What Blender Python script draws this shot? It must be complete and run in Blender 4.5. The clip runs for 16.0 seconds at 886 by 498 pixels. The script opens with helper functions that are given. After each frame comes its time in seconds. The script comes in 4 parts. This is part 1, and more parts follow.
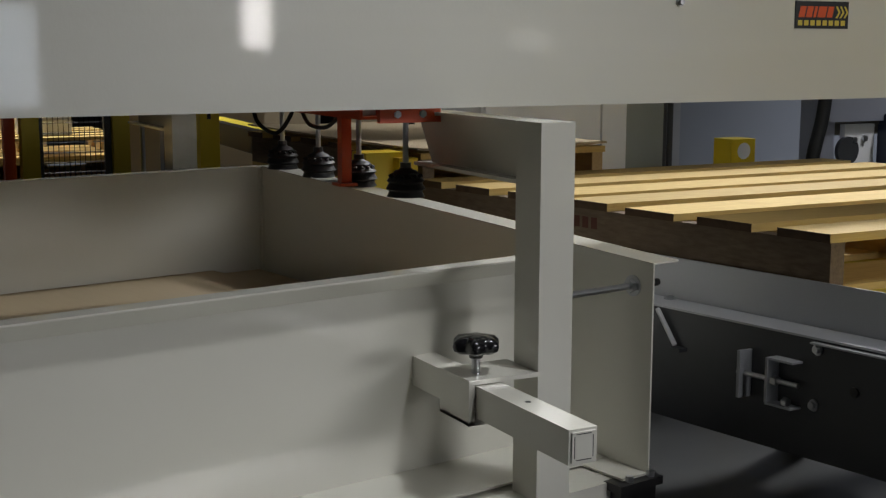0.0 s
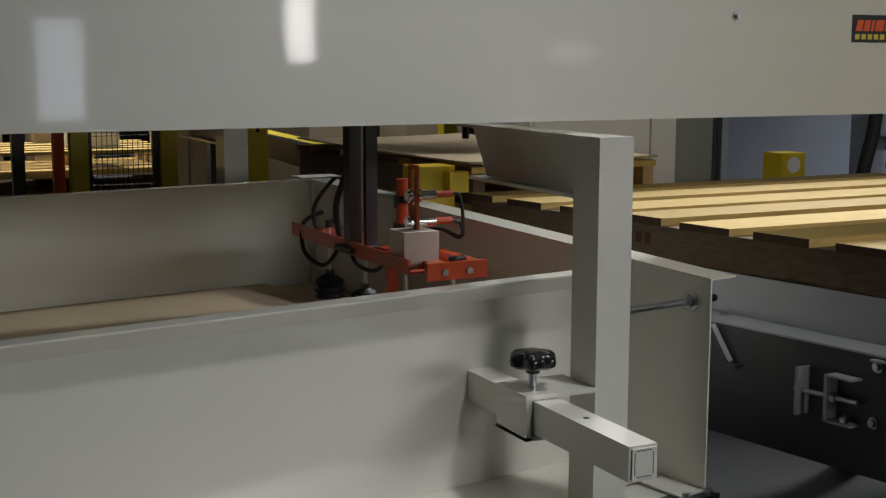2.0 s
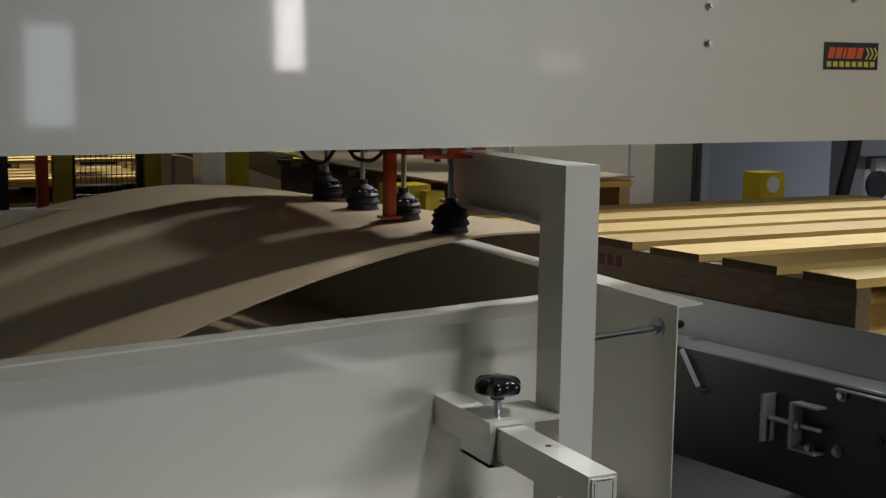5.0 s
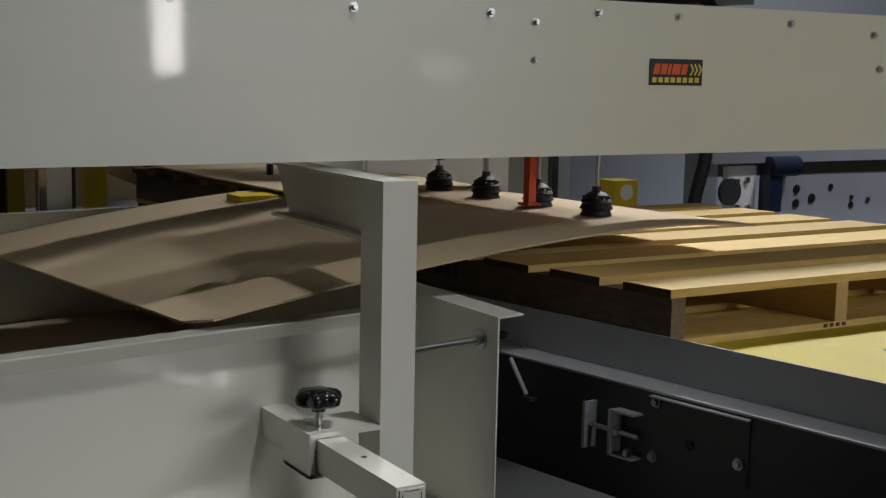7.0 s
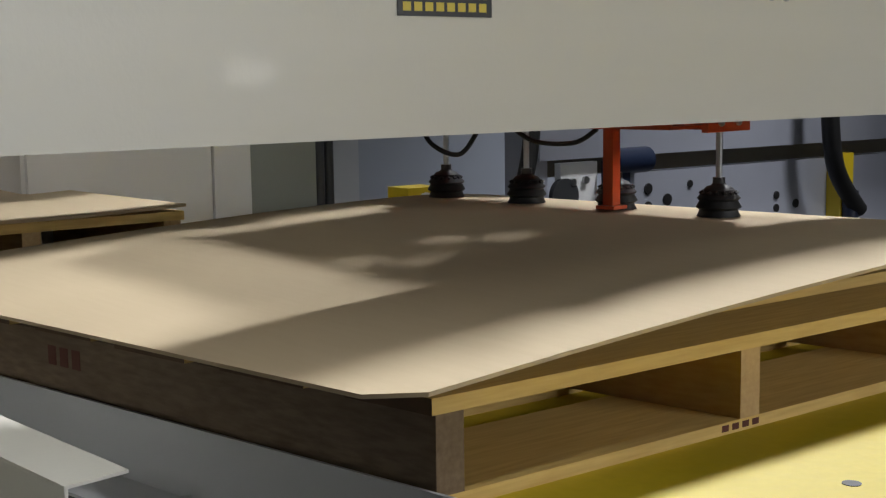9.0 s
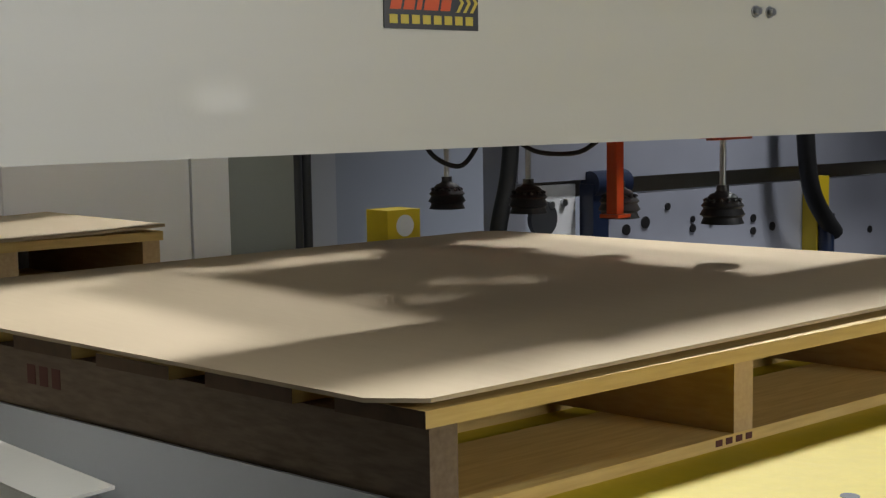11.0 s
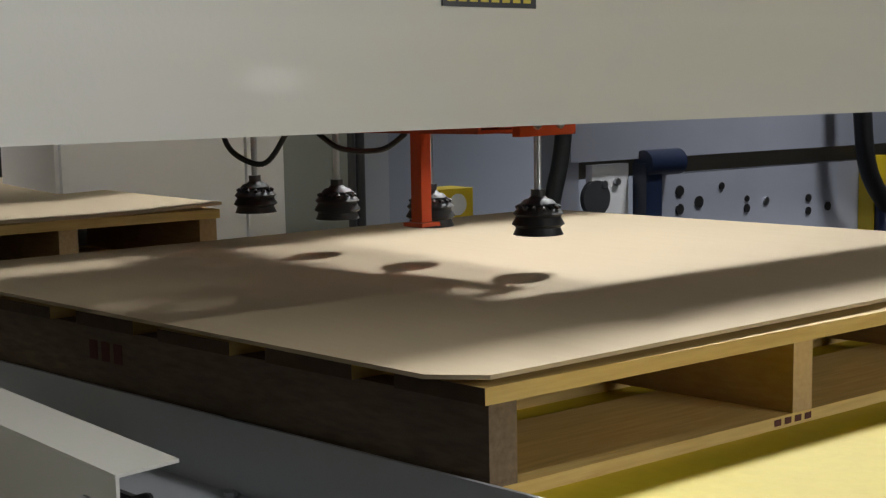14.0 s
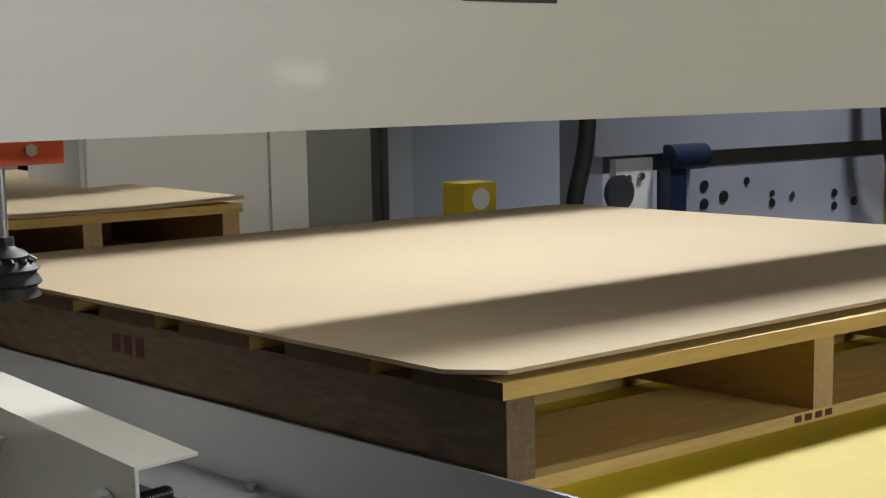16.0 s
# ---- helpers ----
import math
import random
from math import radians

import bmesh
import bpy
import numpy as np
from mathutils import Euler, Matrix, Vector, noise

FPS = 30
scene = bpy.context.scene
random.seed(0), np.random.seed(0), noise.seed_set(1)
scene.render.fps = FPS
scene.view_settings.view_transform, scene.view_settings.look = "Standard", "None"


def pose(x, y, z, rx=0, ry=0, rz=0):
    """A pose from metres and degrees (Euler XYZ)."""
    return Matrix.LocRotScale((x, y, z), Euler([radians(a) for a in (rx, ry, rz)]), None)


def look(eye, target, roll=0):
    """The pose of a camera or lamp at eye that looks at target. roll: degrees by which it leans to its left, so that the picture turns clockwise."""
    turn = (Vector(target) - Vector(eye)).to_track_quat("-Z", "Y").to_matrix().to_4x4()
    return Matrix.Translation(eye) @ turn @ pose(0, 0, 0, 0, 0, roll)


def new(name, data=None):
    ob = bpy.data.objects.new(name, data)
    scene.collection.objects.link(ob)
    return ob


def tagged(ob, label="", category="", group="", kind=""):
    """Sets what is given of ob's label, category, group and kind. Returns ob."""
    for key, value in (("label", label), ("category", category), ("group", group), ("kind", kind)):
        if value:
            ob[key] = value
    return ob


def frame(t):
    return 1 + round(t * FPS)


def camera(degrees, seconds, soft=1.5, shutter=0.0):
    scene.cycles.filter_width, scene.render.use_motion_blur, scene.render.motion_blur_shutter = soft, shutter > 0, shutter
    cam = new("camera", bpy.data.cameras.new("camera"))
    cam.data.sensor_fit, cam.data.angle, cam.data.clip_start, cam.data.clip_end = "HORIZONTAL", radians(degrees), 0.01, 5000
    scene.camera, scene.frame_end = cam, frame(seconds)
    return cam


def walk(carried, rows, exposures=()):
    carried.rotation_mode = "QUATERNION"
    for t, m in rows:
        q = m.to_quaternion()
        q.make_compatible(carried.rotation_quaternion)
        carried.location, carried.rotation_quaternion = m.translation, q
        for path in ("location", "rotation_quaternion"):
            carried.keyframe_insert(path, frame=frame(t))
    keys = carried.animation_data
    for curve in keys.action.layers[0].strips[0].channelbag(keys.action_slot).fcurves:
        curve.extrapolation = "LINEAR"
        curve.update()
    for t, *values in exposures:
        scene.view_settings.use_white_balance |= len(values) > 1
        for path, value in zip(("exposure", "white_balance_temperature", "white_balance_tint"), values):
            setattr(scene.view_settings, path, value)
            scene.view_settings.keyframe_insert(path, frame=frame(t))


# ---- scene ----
LENS = 38.0
PATH = [
    (0, pose(-1.2695, -2.0258, 1.3926, 80.974, 0, -27.715) @ pose(0, 0, 0, 0, 0, 0.124)),
    (0.5, pose(-1.2694, -2.0179, 1.3962, 81.557, 0, -27.472) @ pose(0, 0, 0, 0, 0, -0.343)),
    (1, pose(-1.3027, -2.0093, 1.3733, 81.223, 0, -26.414) @ pose(0, 0, 0, 0, 0, 0.029)),
    (1.5, pose(-1.3080, -2.0073, 1.3975, 81.449, 0, -26.024) @ pose(0, 0, 0, 0, 0, 0.024)),
    (2, pose(-1.3007, -2.0069, 1.3961, 81.526, 0, -26.006) @ pose(0, 0, 0, 0, 0, 0.096)),
    (2.5, pose(-1.2938, -2.0168, 1.4022, 81.521, 0, -25.985) @ pose(0, 0, 0, 0, 0, 0.154)),
    (3, pose(-1.2963, -2.0120, 1.3994, 81.638, 0, -26.086) @ pose(0, 0, 0, 0, 0, 0.411)),
    (5.3, pose(-1.2471, -2.0382, 1.4360, 81.867, 0, -26.505) @ pose(0, 0, 0, 0, 0, 0.909)),
    (5.5, pose(-1.2392, -2.0444, 1.4305, 82.047, 0, -27.199) @ pose(0, 0, 0, 0, 0, 0.887)),
    (6, pose(-1.2155, -2.0525, 1.4327, 82.099, 0, -28.046) @ pose(0, 0, 0, 0, 0, 1.025)),
    (6.5, pose(-1.2030, -2.0845, 1.4498, 81.973, 0, -28.787) @ pose(0, 0, 0, 0, 0, 1.279)),
    (7, pose(-1.1462, -2.1338, 1.4678, 81.921, 0, -30.962) @ pose(0, 0, 0, 0, 0, 1.153)),
    (7.5, pose(-0.8712, -1.9153, 1.4768, 80.832, 0, -32.052) @ pose(0, 0, 0, 0, 0, 0.244)),
    (7.7, pose(-0.5963, -1.5608, 1.4244, 80.387, 0, -31.405) @ pose(0, 0, 0, 0, 0, -0.495)),
    (7.9, pose(-0.4165, -1.2904, 1.3926, 80.404, 0, -33.419) @ pose(0, 0, 0, 0, 0, -0.512)),
    (8.2, pose(-0.2245, -1.1527, 1.3479, 82.290, 0, -34.432) @ pose(0, 0, 0, 0, 0, -1.227)),
    (8.5, pose(-0.1491, -1.1466, 1.3447, 82.266, 0, -35.869) @ pose(0, 0, 0, 0, 0, -1.231)),
    (10.8, pose(-0.1559, -1.1171, 1.3199, 83.801, 0, -39.239) @ pose(0, 0, 0, 0, 0, -0.890)),
    (11, pose(-0.1549, -1.1141, 1.3190, 83.837, 0, -38.812) @ pose(0, 0, 0, 0, 0, -0.939)),
    (11.5, pose(-0.1593, -1.1165, 1.3195, 83.710, 0, -37.982) @ pose(0, 0, 0, 0, 0, -0.998)),
    (12, pose(-0.1630, -1.1147, 1.3176, 82.698, 0, -36.257) @ pose(0, 0, 0, 0, 0, -1.066)),
    (12.5, pose(-0.1607, -1.1129, 1.3168, 82.820, 0, -36.426) @ pose(0, 0, 0, 0, 0, -1.230)),
    (13, pose(-0.1594, -1.1137, 1.3190, 82.836, 0, -36.488) @ pose(0, 0, 0, 0, 0, -1.214)),
    (13.5, pose(-0.1615, -1.1128, 1.3205, 82.876, 0, -36.599) @ pose(0, 0, 0, 0, 0, -1.095)),
    (14, pose(-0.1666, -1.1101, 1.3172, 82.972, 0, -36.610) @ pose(0, 0, 0, 0, 0, -1.012)),
    (14.5, pose(-0.1674, -1.1116, 1.3174, 82.998, 0, -36.218) @ pose(0, 0, 0, 0, 0, -1.075)),
    (15, pose(-0.1668, -1.1183, 1.3202, 82.875, 0, -35.820) @ pose(0, 0, 0, 0, 0, -1.122)),
    (15.5, pose(-0.1681, -1.1082, 1.3220, 82.658, 0, -35.862) @ pose(0, 0, 0, 0, 0, -1.128)),
    (16, pose(-0.1614, -1.1164, 1.3187, 82.717, 0, -35.449) @ pose(0, 0, 0, 0, 0, -1.023)),
]

cam = camera(LENS, 16.0, soft=1.3)
walk(cam, PATH, exposures=((0, 0.15), (7.4, 0.1), (8.4, 0.66), (12.5, 0.55), (16, 0.6)))

# ---- world and lamps ----
world = bpy.data.worlds.new("hall_air")
scene.world = world
world.use_nodes = True
world.node_tree.nodes["Background"].inputs[0].default_value = (0.72, 0.76, 0.85, 1)
world.node_tree.nodes["Background"].inputs[1].default_value = 0.002
scene.view_settings.exposure = 0.0


def lamp(x, y, z, sx, sy, watts, colour=(0.97, 0.99, 1.0), aim=None, beam_angle=180):
    d = bpy.data.lights.new("bay_or_fill_lamp", "AREA")
    d.shape, d.size, d.size_y, d.energy, d.color = "RECTANGLE", sx, sy, watts, colour
    d.spread = radians(beam_angle)
    ob = new("bay_or_fill_lamp", d)
    ob.matrix_world = look((x, y, z), aim if aim else (x, y, 0))
    return ob


# two high bays beyond the conveyor, one over the aisle before the bin
lamp(5.6, 2.9, 6.0, 0.5, 0.4, 13.0, aim=(0.9, 0.45, 1.0), beam_angle=34)
lamp(4.3, 2.6, 6.2, 0.5, 0.4, 7.5, aim=(1.0, 0.5, 1.0), beam_angle=34)
lamp(0.9, -1.7, 6.2, 0.5, 0.35, 2.6, aim=(-0.3, -0.1, 0.85), beam_angle=27)
# narrow fill lamps added to brighten the strapping machine and the control cabinet
lamp(4.4, -0.6, 6.2, 0.8, 0.5, 5.0, aim=(3.6, 2.1, 0.95), beam_angle=25)
lamp(-0.6, 1.2, 6.0, 0.5, 0.4, 1.6, aim=(1.1, 2.5, 1.3), beam_angle=20)
# broad front fill added by the near hall wall, standing in for daylight
lamp(2.6, -8.9, 3.6, 9.0, 1.0, 350, (0.98, 0.99, 1.0), aim=(0.8, 0.3, 1.1))
# high bays over the storage area
lamp(-0.2, 6.0, 5.9, 1.2, 0.5, 75, beam_angle=78)
lamp(2.6, 5.2, 5.9, 1.2, 0.5, 20, beam_angle=70)


# ---- materials ----
def mat(name, colour, rough=0.5, metal=0.0, grain=(), stain=(), bump=(), coat=0.0, vary=0.0, emit=0.0):
    """grain, stain: (scale, amount, stretch xyz, dark factor); bump: (scale, strength, stretch)"""
    m = bpy.data.materials.new(name)
    m.use_nodes = True
    nt = m.node_tree
    b = nt.nodes["Principled BSDF"]
    b.inputs["Base Color"].default_value = (*colour, 1)
    b.inputs["Roughness"].default_value = rough
    b.inputs["Metallic"].default_value = metal
    b.inputs["Coat Weight"].default_value = coat
    b.inputs["Coat Roughness"].default_value = 0.045
    if emit:
        b.inputs["Emission Color"].default_value = (*colour, 1)
        b.inputs["Emission Strength"].default_value = emit
    co = nt.nodes.new("ShaderNodeTexCoord")
    src = None

    def tex(scale, stretch, detail=4.0):
        mp = nt.nodes.new("ShaderNodeMapping")
        mp.inputs["Scale"].default_value = stretch
        nt.links.new(co.outputs["Object"], mp.inputs[0])
        n = nt.nodes.new("ShaderNodeTexNoise")
        n.inputs["Scale"].default_value = scale
        n.inputs["Detail"].default_value = detail
        nt.links.new(mp.outputs[0], n.inputs["Vector"])
        return n.outputs["Fac"]

    for scale, amount, stretch, dark in [g for g in (grain, stain) if g]:
        ramp = nt.nodes.new("ShaderNodeMapRange")
        ramp.inputs["From Min"].default_value, ramp.inputs["From Max"].default_value = 0.35, 0.7
        ramp.inputs["To Min"].default_value, ramp.inputs["To Max"].default_value = 0.0, amount
        nt.links.new(tex(scale, stretch), ramp.inputs["Value"])
        mix = nt.nodes.new("ShaderNodeMix")
        mix.data_type = "RGBA"
        if src:
            nt.links.new(src, mix.inputs["A"])
        else:
            mix.inputs["A"].default_value = (*colour, 1)
        mix.inputs["B"].default_value = (*[c * d for c, d in zip(colour, dark)], 1)
        nt.links.new(ramp.outputs[0], mix.inputs["Factor"])
        src = mix.outputs["Result"]
    if vary:
        info = nt.nodes.new("ShaderNodeObjectInfo")
        mr = nt.nodes.new("ShaderNodeMapRange")
        mr.inputs["To Min"].default_value, mr.inputs["To Max"].default_value = 1 - vary, 1 + vary
        nt.links.new(info.outputs["Random"], mr.inputs["Value"])
        hv = nt.nodes.new("ShaderNodeHueSaturation")
        nt.links.new(mr.outputs[0], hv.inputs["Value"])
        if src:
            nt.links.new(src, hv.inputs["Color"])
        else:
            hv.inputs["Color"].default_value = (*colour, 1)
        src = hv.outputs[0]
    if src:
        nt.links.new(src, b.inputs["Base Color"])
    if bump:
        bp = nt.nodes.new("ShaderNodeBump")
        bp.inputs["Strength"].default_value = bump[1]
        bp.inputs["Distance"].default_value = 0.002
        nt.links.new(tex(bump[0], bump[2], 2.0), bp.inputs["Height"])
        nt.links.new(bp.outputs[0], b.inputs["Normal"])
    return m


ONE = (1, 1, 1)
CREAM = mat("cream_paint", (0.71, 0.695, 0.625), 0.17, stain=(2.0, 0.35, (1, 1, 1), (0.9, 0.9, 0.88)), bump=(160, 0.05, ONE), coat=0.35)
CREAM_BEAM = mat("cream_gloss_paint", (0.71, 0.70, 0.63), 0.38, grain=(3.0, 0.3, (0.3, 1, 6), (0.93, 0.93, 0.9)), bump=(150, 0.12, (1, 1, 0.75)), coat=0.6)
GREY = mat("grey_steel_paint", (0.52, 0.53, 0.56), 0.3, stain=(3, 0.4, ONE, (0.85, 0.85, 0.85)), bump=(120, 0.04, ONE))
DARKGREY = mat("dark_grey_paint", (0.05, 0.052, 0.058), 0.45, stain=(4, 0.5, ONE, (0.7, 0.7, 0.7)), bump=(90, 0.05, ONE))
WALLGREY = mat("wall_paint", (0.39, 0.42, 0.49), 0.6, stain=(1.2, 0.4, ONE, (0.85, 0.85, 0.85)))
HALLGREY = mat("dark_hall_cladding", (0.06, 0.062, 0.065), 0.6, stain=(0.8, 0.4, ONE, (0.8, 0.8, 0.8)))
WHITE = mat("white_enamel", (0.84, 0.84, 0.86), 0.4, stain=(1.5, 0.3, ONE, (0.92, 0.92, 0.92)))
ORANGE = mat("orange_paint", (0.55, 0.065, 0.012), 0.35, stain=(9, 0.4, ONE, (0.75, 0.7, 0.7)), coat=0.2)
YELLOW = mat("yellow_paint", (0.72, 0.52, 0.02), 0.45, stain=(5, 0.4, ONE, (0.8, 0.78, 0.7)))
DECKYEL = mat("yellow_deck_paint", (0.60, 0.46, 0.015), 0.6, grain=(60, 0.4, ONE, (0.8, 0.78, 0.6)), stain=(4, 0.5, ONE, (0.85, 0.82, 0.7)), bump=(45, 0.35, ONE))
RUBBER = mat("black_rubber", (0.012, 0.012, 0.013), 0.55, bump=(80, 0.1, ONE))
PLASTIC = mat("black_plastic", (0.01, 0.01, 0.011), 0.22, coat=0.3)
BLUEBLACK = mat("blue_motor_paint", (0.012, 0.02, 0.05), 0.35)
ZINC = mat("zinc_steel", (0.55, 0.56, 0.58), 0.3, 1.0, stain=(30, 0.4, ONE, (0.75, 0.75, 0.75)))
DARKSTEEL = mat("dark_steel", (0.07, 0.068, 0.07), 0.33, 0.8, stain=(20, 0.5, (1, 1, 0.1), (0.6, 0.6, 0.6)))
CHROME = mat("chrome", (0.75, 0.75, 0.76), 0.12, 1.0)
ALU = mat("aluminium_plate", (0.47, 0.49, 0.58), 0.42, 0.5, stain=(3, 0.5, ONE, (0.8, 0.8, 0.8)))
CARD = mat("kraft_cardboard", (0.48, 0.38, 0.245), 0.85, grain=(90, 0.25, (1, 0.08, 1), (0.88, 0.86, 0.84)), stain=(2.5, 0.4, ONE, (0.9, 0.88, 0.86)), bump=(110, 0.06, (1, 0.05, 1)))
PINE = mat("pine_board", (0.64, 0.46, 0.16), 0.7, grain=(9, 0.7, (1.2, 14, 14), (0.72, 0.62, 0.5)), stain=(2.2, 0.6, (0.5, 2, 2), (0.8, 0.75, 0.68)), bump=(14, 0.12, (1, 16, 16)), vary=0.16)
# weathered wood of the left stringer, its side's shade darkened into the colour
OLDPINE_SHADED = mat("weathered_shaded_pine", (0.21, 0.15, 0.095), 0.8, grain=(9, 0.8, (14, 1.2, 14), (0.5, 0.47, 0.45)), stain=(3, 0.8, (2, 0.6, 2), (0.55, 0.52, 0.5)), bump=(14, 0.2, (16, 1, 16)), vary=0.1)
BLACK = mat("black_vinyl", (0.008, 0.008, 0.009), 0.35)
INKRED = mat("orange_red_ink", (0.75, 0.09, 0), 0.5)
INKYEL = mat("yellow_ink", (0.70, 0.55, 0.06), 0.5)
INKDARK = mat("stamp_ink", (0.10, 0.03, 0.02), 0.8)
CONCRETE = mat("concrete_floor", (0.035, 0.035, 0.035), 0.5, grain=(8, 0.4, ONE, (0.8, 0.8, 0.8)), stain=(0.7, 0.5, ONE, (0.75, 0.75, 0.75)))
CEILMAT = mat("ceiling_deck", (0.06, 0.06, 0.065), 0.7, stain=(0.5, 0.4, ONE, (0.8, 0.8, 0.8)))
GREYGREEN = mat("grey_green_paint", (0.30, 0.31, 0.27), 0.5, stain=(2, 0.4, ONE, (0.85, 0.85, 0.85)))
BROWNGREY = mat("brown_grey_steel", (0.13, 0.115, 0.085), 0.5, stain=(5, 0.4, ONE, (0.8, 0.8, 0.8)))
MILK = mat("translucent_plastic", (0.72, 0.66, 0.60), 0.35)
REDPAINT = mat("dull_red_paint", (0.30, 0.03, 0.02), 0.5, stain=(3, 0.5, ONE, (0.6, 0.6, 0.6)))
GLOW = mat("window_glow", (1.0, 0.97, 0.95), 0.5, emit=22.0)
GLOW_SOFT = mat("shaded_window_glow", (0.80, 0.88, 1.0), 0.5, emit=6.0)
GLOW_DIM = mat("dim_window_glow", (1.0, 0.96, 0.9), 0.5, emit=2.0)
HOSEGREY = mat("grey_conduit", (0.22, 0.22, 0.23), 0.45)


# ---- mesh helpers ----
def finish(bm, bevel=0.0, seg=2):
    if bevel:
        es = [e for e in bm.edges if len(e.link_faces) == 2 and e.calc_face_angle(0) > 0.6]
        bmesh.ops.bevel(bm, geom=es, offset=bevel, segments=seg, profile=0.6, affect="EDGES", clamp_overlap=True)
    return bm


def box(bm, x0, y0, z0, x1, y1, z1, shear=0.0, y_ref=0.0):
    """a block; shear moves x with y"""
    v = [bm.verts.new((x - shear * (y - y_ref), y, z)) for z in (z0, z1) for x, y in ((x0, y0), (x1, y0), (x1, y1), (x0, y1))]
    for f in ((3, 2, 1, 0), (4, 5, 6, 7), (0, 1, 5, 4), (1, 2, 6, 5), (2, 3, 7, 6), (3, 0, 4, 7)):
        bm.faces.new([v[i] for i in f])
    return v


def blocks(*bs, bevel=0.0, shear=0.0, y_ref=0.0, seg=2):
    bm = bmesh.new()
    for b in bs:
        box(bm, *b, shear, y_ref)
    return finish(bm, bevel, seg)


def rod(bm, a, b, r, n=16, r2=None):
    a, b = Vector(a), Vector(b)
    q = (b - a).to_track_quat("Z", "Y").to_matrix().to_4x4()
    m = Matrix.Translation((a + b) / 2) @ q
    bmesh.ops.create_cone(bm, cap_ends=True, segments=n, radius1=r, radius2=r if r2 is None else r2, depth=(b - a).length, matrix=m)
    return bm


def rods(*rs, n=16):
    bm = bmesh.new()
    for a, b, r in rs:
        rod(bm, a, b, r, n)
    return bm


def lathe(profile, n=32):
    """turned body about z from (radius, z) pairs"""
    bm = bmesh.new()
    rings = []
    for r, z in profile:
        if r < 1e-6:
            rings.append([bm.verts.new((0, 0, z))])
        else:
            rings.append([bm.verts.new((r * math.cos(6.28318 * i / n), r * math.sin(6.28318 * i / n), z)) for i in range(n)])
    for a, b in zip(rings, rings[1:]):
        for i in range(n):
            j = (i + 1) % n
            if len(a) == 1:
                bm.faces.new((a[0], b[j], b[i]))
            elif len(b) == 1:
                bm.faces.new((a[i], a[j], b[0]))
            else:
                bm.faces.new((a[i], a[j], b[j], b[i]))
    return bm


def tube(points, r, n=10):
    """a hose through points, smoothed"""
    pts = [Vector(p) for p in points]
    out = []
    for i in range(len(pts) - 1):
        p0, p1, p2, p3 = pts[max(i - 1, 0)], pts[i], pts[i + 1], pts[min(i + 2, len(pts) - 1)]
        for k in range(8):
            t = k / 8
            out.append(0.5 * (2 * p1 + (p2 - p0) * t + (2 * p0 - 5 * p1 + 4 * p2 - p3) * t * t + (3 * p1 - p0 - 3 * p2 + p3) * t ** 3))
    out.append(pts[-1])
    bm = bmesh.new()
    rings = []
    for i, p in enumerate(out):
        d = (out[min(i + 1, len(out) - 1)] - out[max(i - 1, 0)]).normalized()
        u = d.cross(Vector((0.31, 0.95, 0.1))).normalized()
        w = d.cross(u)
        rings.append([bm.verts.new(p + r * (u * math.cos(6.28318 * k / n) + w * math.sin(6.28318 * k / n))) for k in range(n)])
    for a, b in zip(rings, rings[1:]):
        for k in range(n):
            bm.faces.new((a[k], a[(k + 1) % n], b[(k + 1) % n], b[k]))
    bm.faces.new(rings[0][::-1])
    bm.faces.new(rings[-1])
    return bm


def mesh(name, bm, material, smooth=True):
    me = bpy.data.meshes.new(name)
    bmesh.ops.recalc_face_normals(bm, faces=bm.faces[:])
    bm.to_mesh(me)
    bm.free()
    me.materials.append(material)
    if smooth:
        for p in me.polygons:
            p.use_smooth = True
        me.set_sharp_from_angle(angle=radians(38))
    return me


def part(name, bm, material, parent, label="", at=None):
    ob = new(name, mesh(name, bm, material) if isinstance(bm, bmesh.types.BMesh) else bm)
    ob.parent = parent
    if at is not None:
        ob.matrix_basis = at
    if label:
        tagged(ob, label)
    return ob


def thing(name, label, category, group="", kind="", at=None):
    ob = new(name)
    ob.empty_display_size = 0.05
    if at is not None:
        ob.matrix_basis = at
    return tagged(ob, label, category, group, kind)


def solid(name, bm, material, label, category, group="", kind=""):
    return tagged(new(name, mesh(name, bm, material)), label, category, group, kind)


def lettering(name, text, size, material, parent, at, bold=0.0, slant=0.0, width=None):
    cu = bpy.data.curves.new(name, "FONT")
    cu.body, cu.size, cu.extrude, cu.offset, cu.shear = text, size, 0.0003, bold, slant
    cu.align_x = "LEFT"
    tmp = bpy.data.objects.new(name, cu)
    scene.collection.objects.link(tmp)
    bpy.context.view_layer.update()
    me = bpy.data.meshes.new_from_object(tmp.evaluated_get(bpy.context.evaluated_depsgraph_get()))
    bpy.data.objects.remove(tmp)
    if width:
        xs = [v.co.x for v in me.vertices]
        k = width / (max(xs) - min(xs))
        x0 = min(xs)
        for v in me.vertices:
            v.co.x = (v.co.x - x0) * k
    me.materials.clear()
    me.materials.append(material)
    ob = new(name, me)
    ob.parent = parent
    ob.matrix_basis = at
    return ob


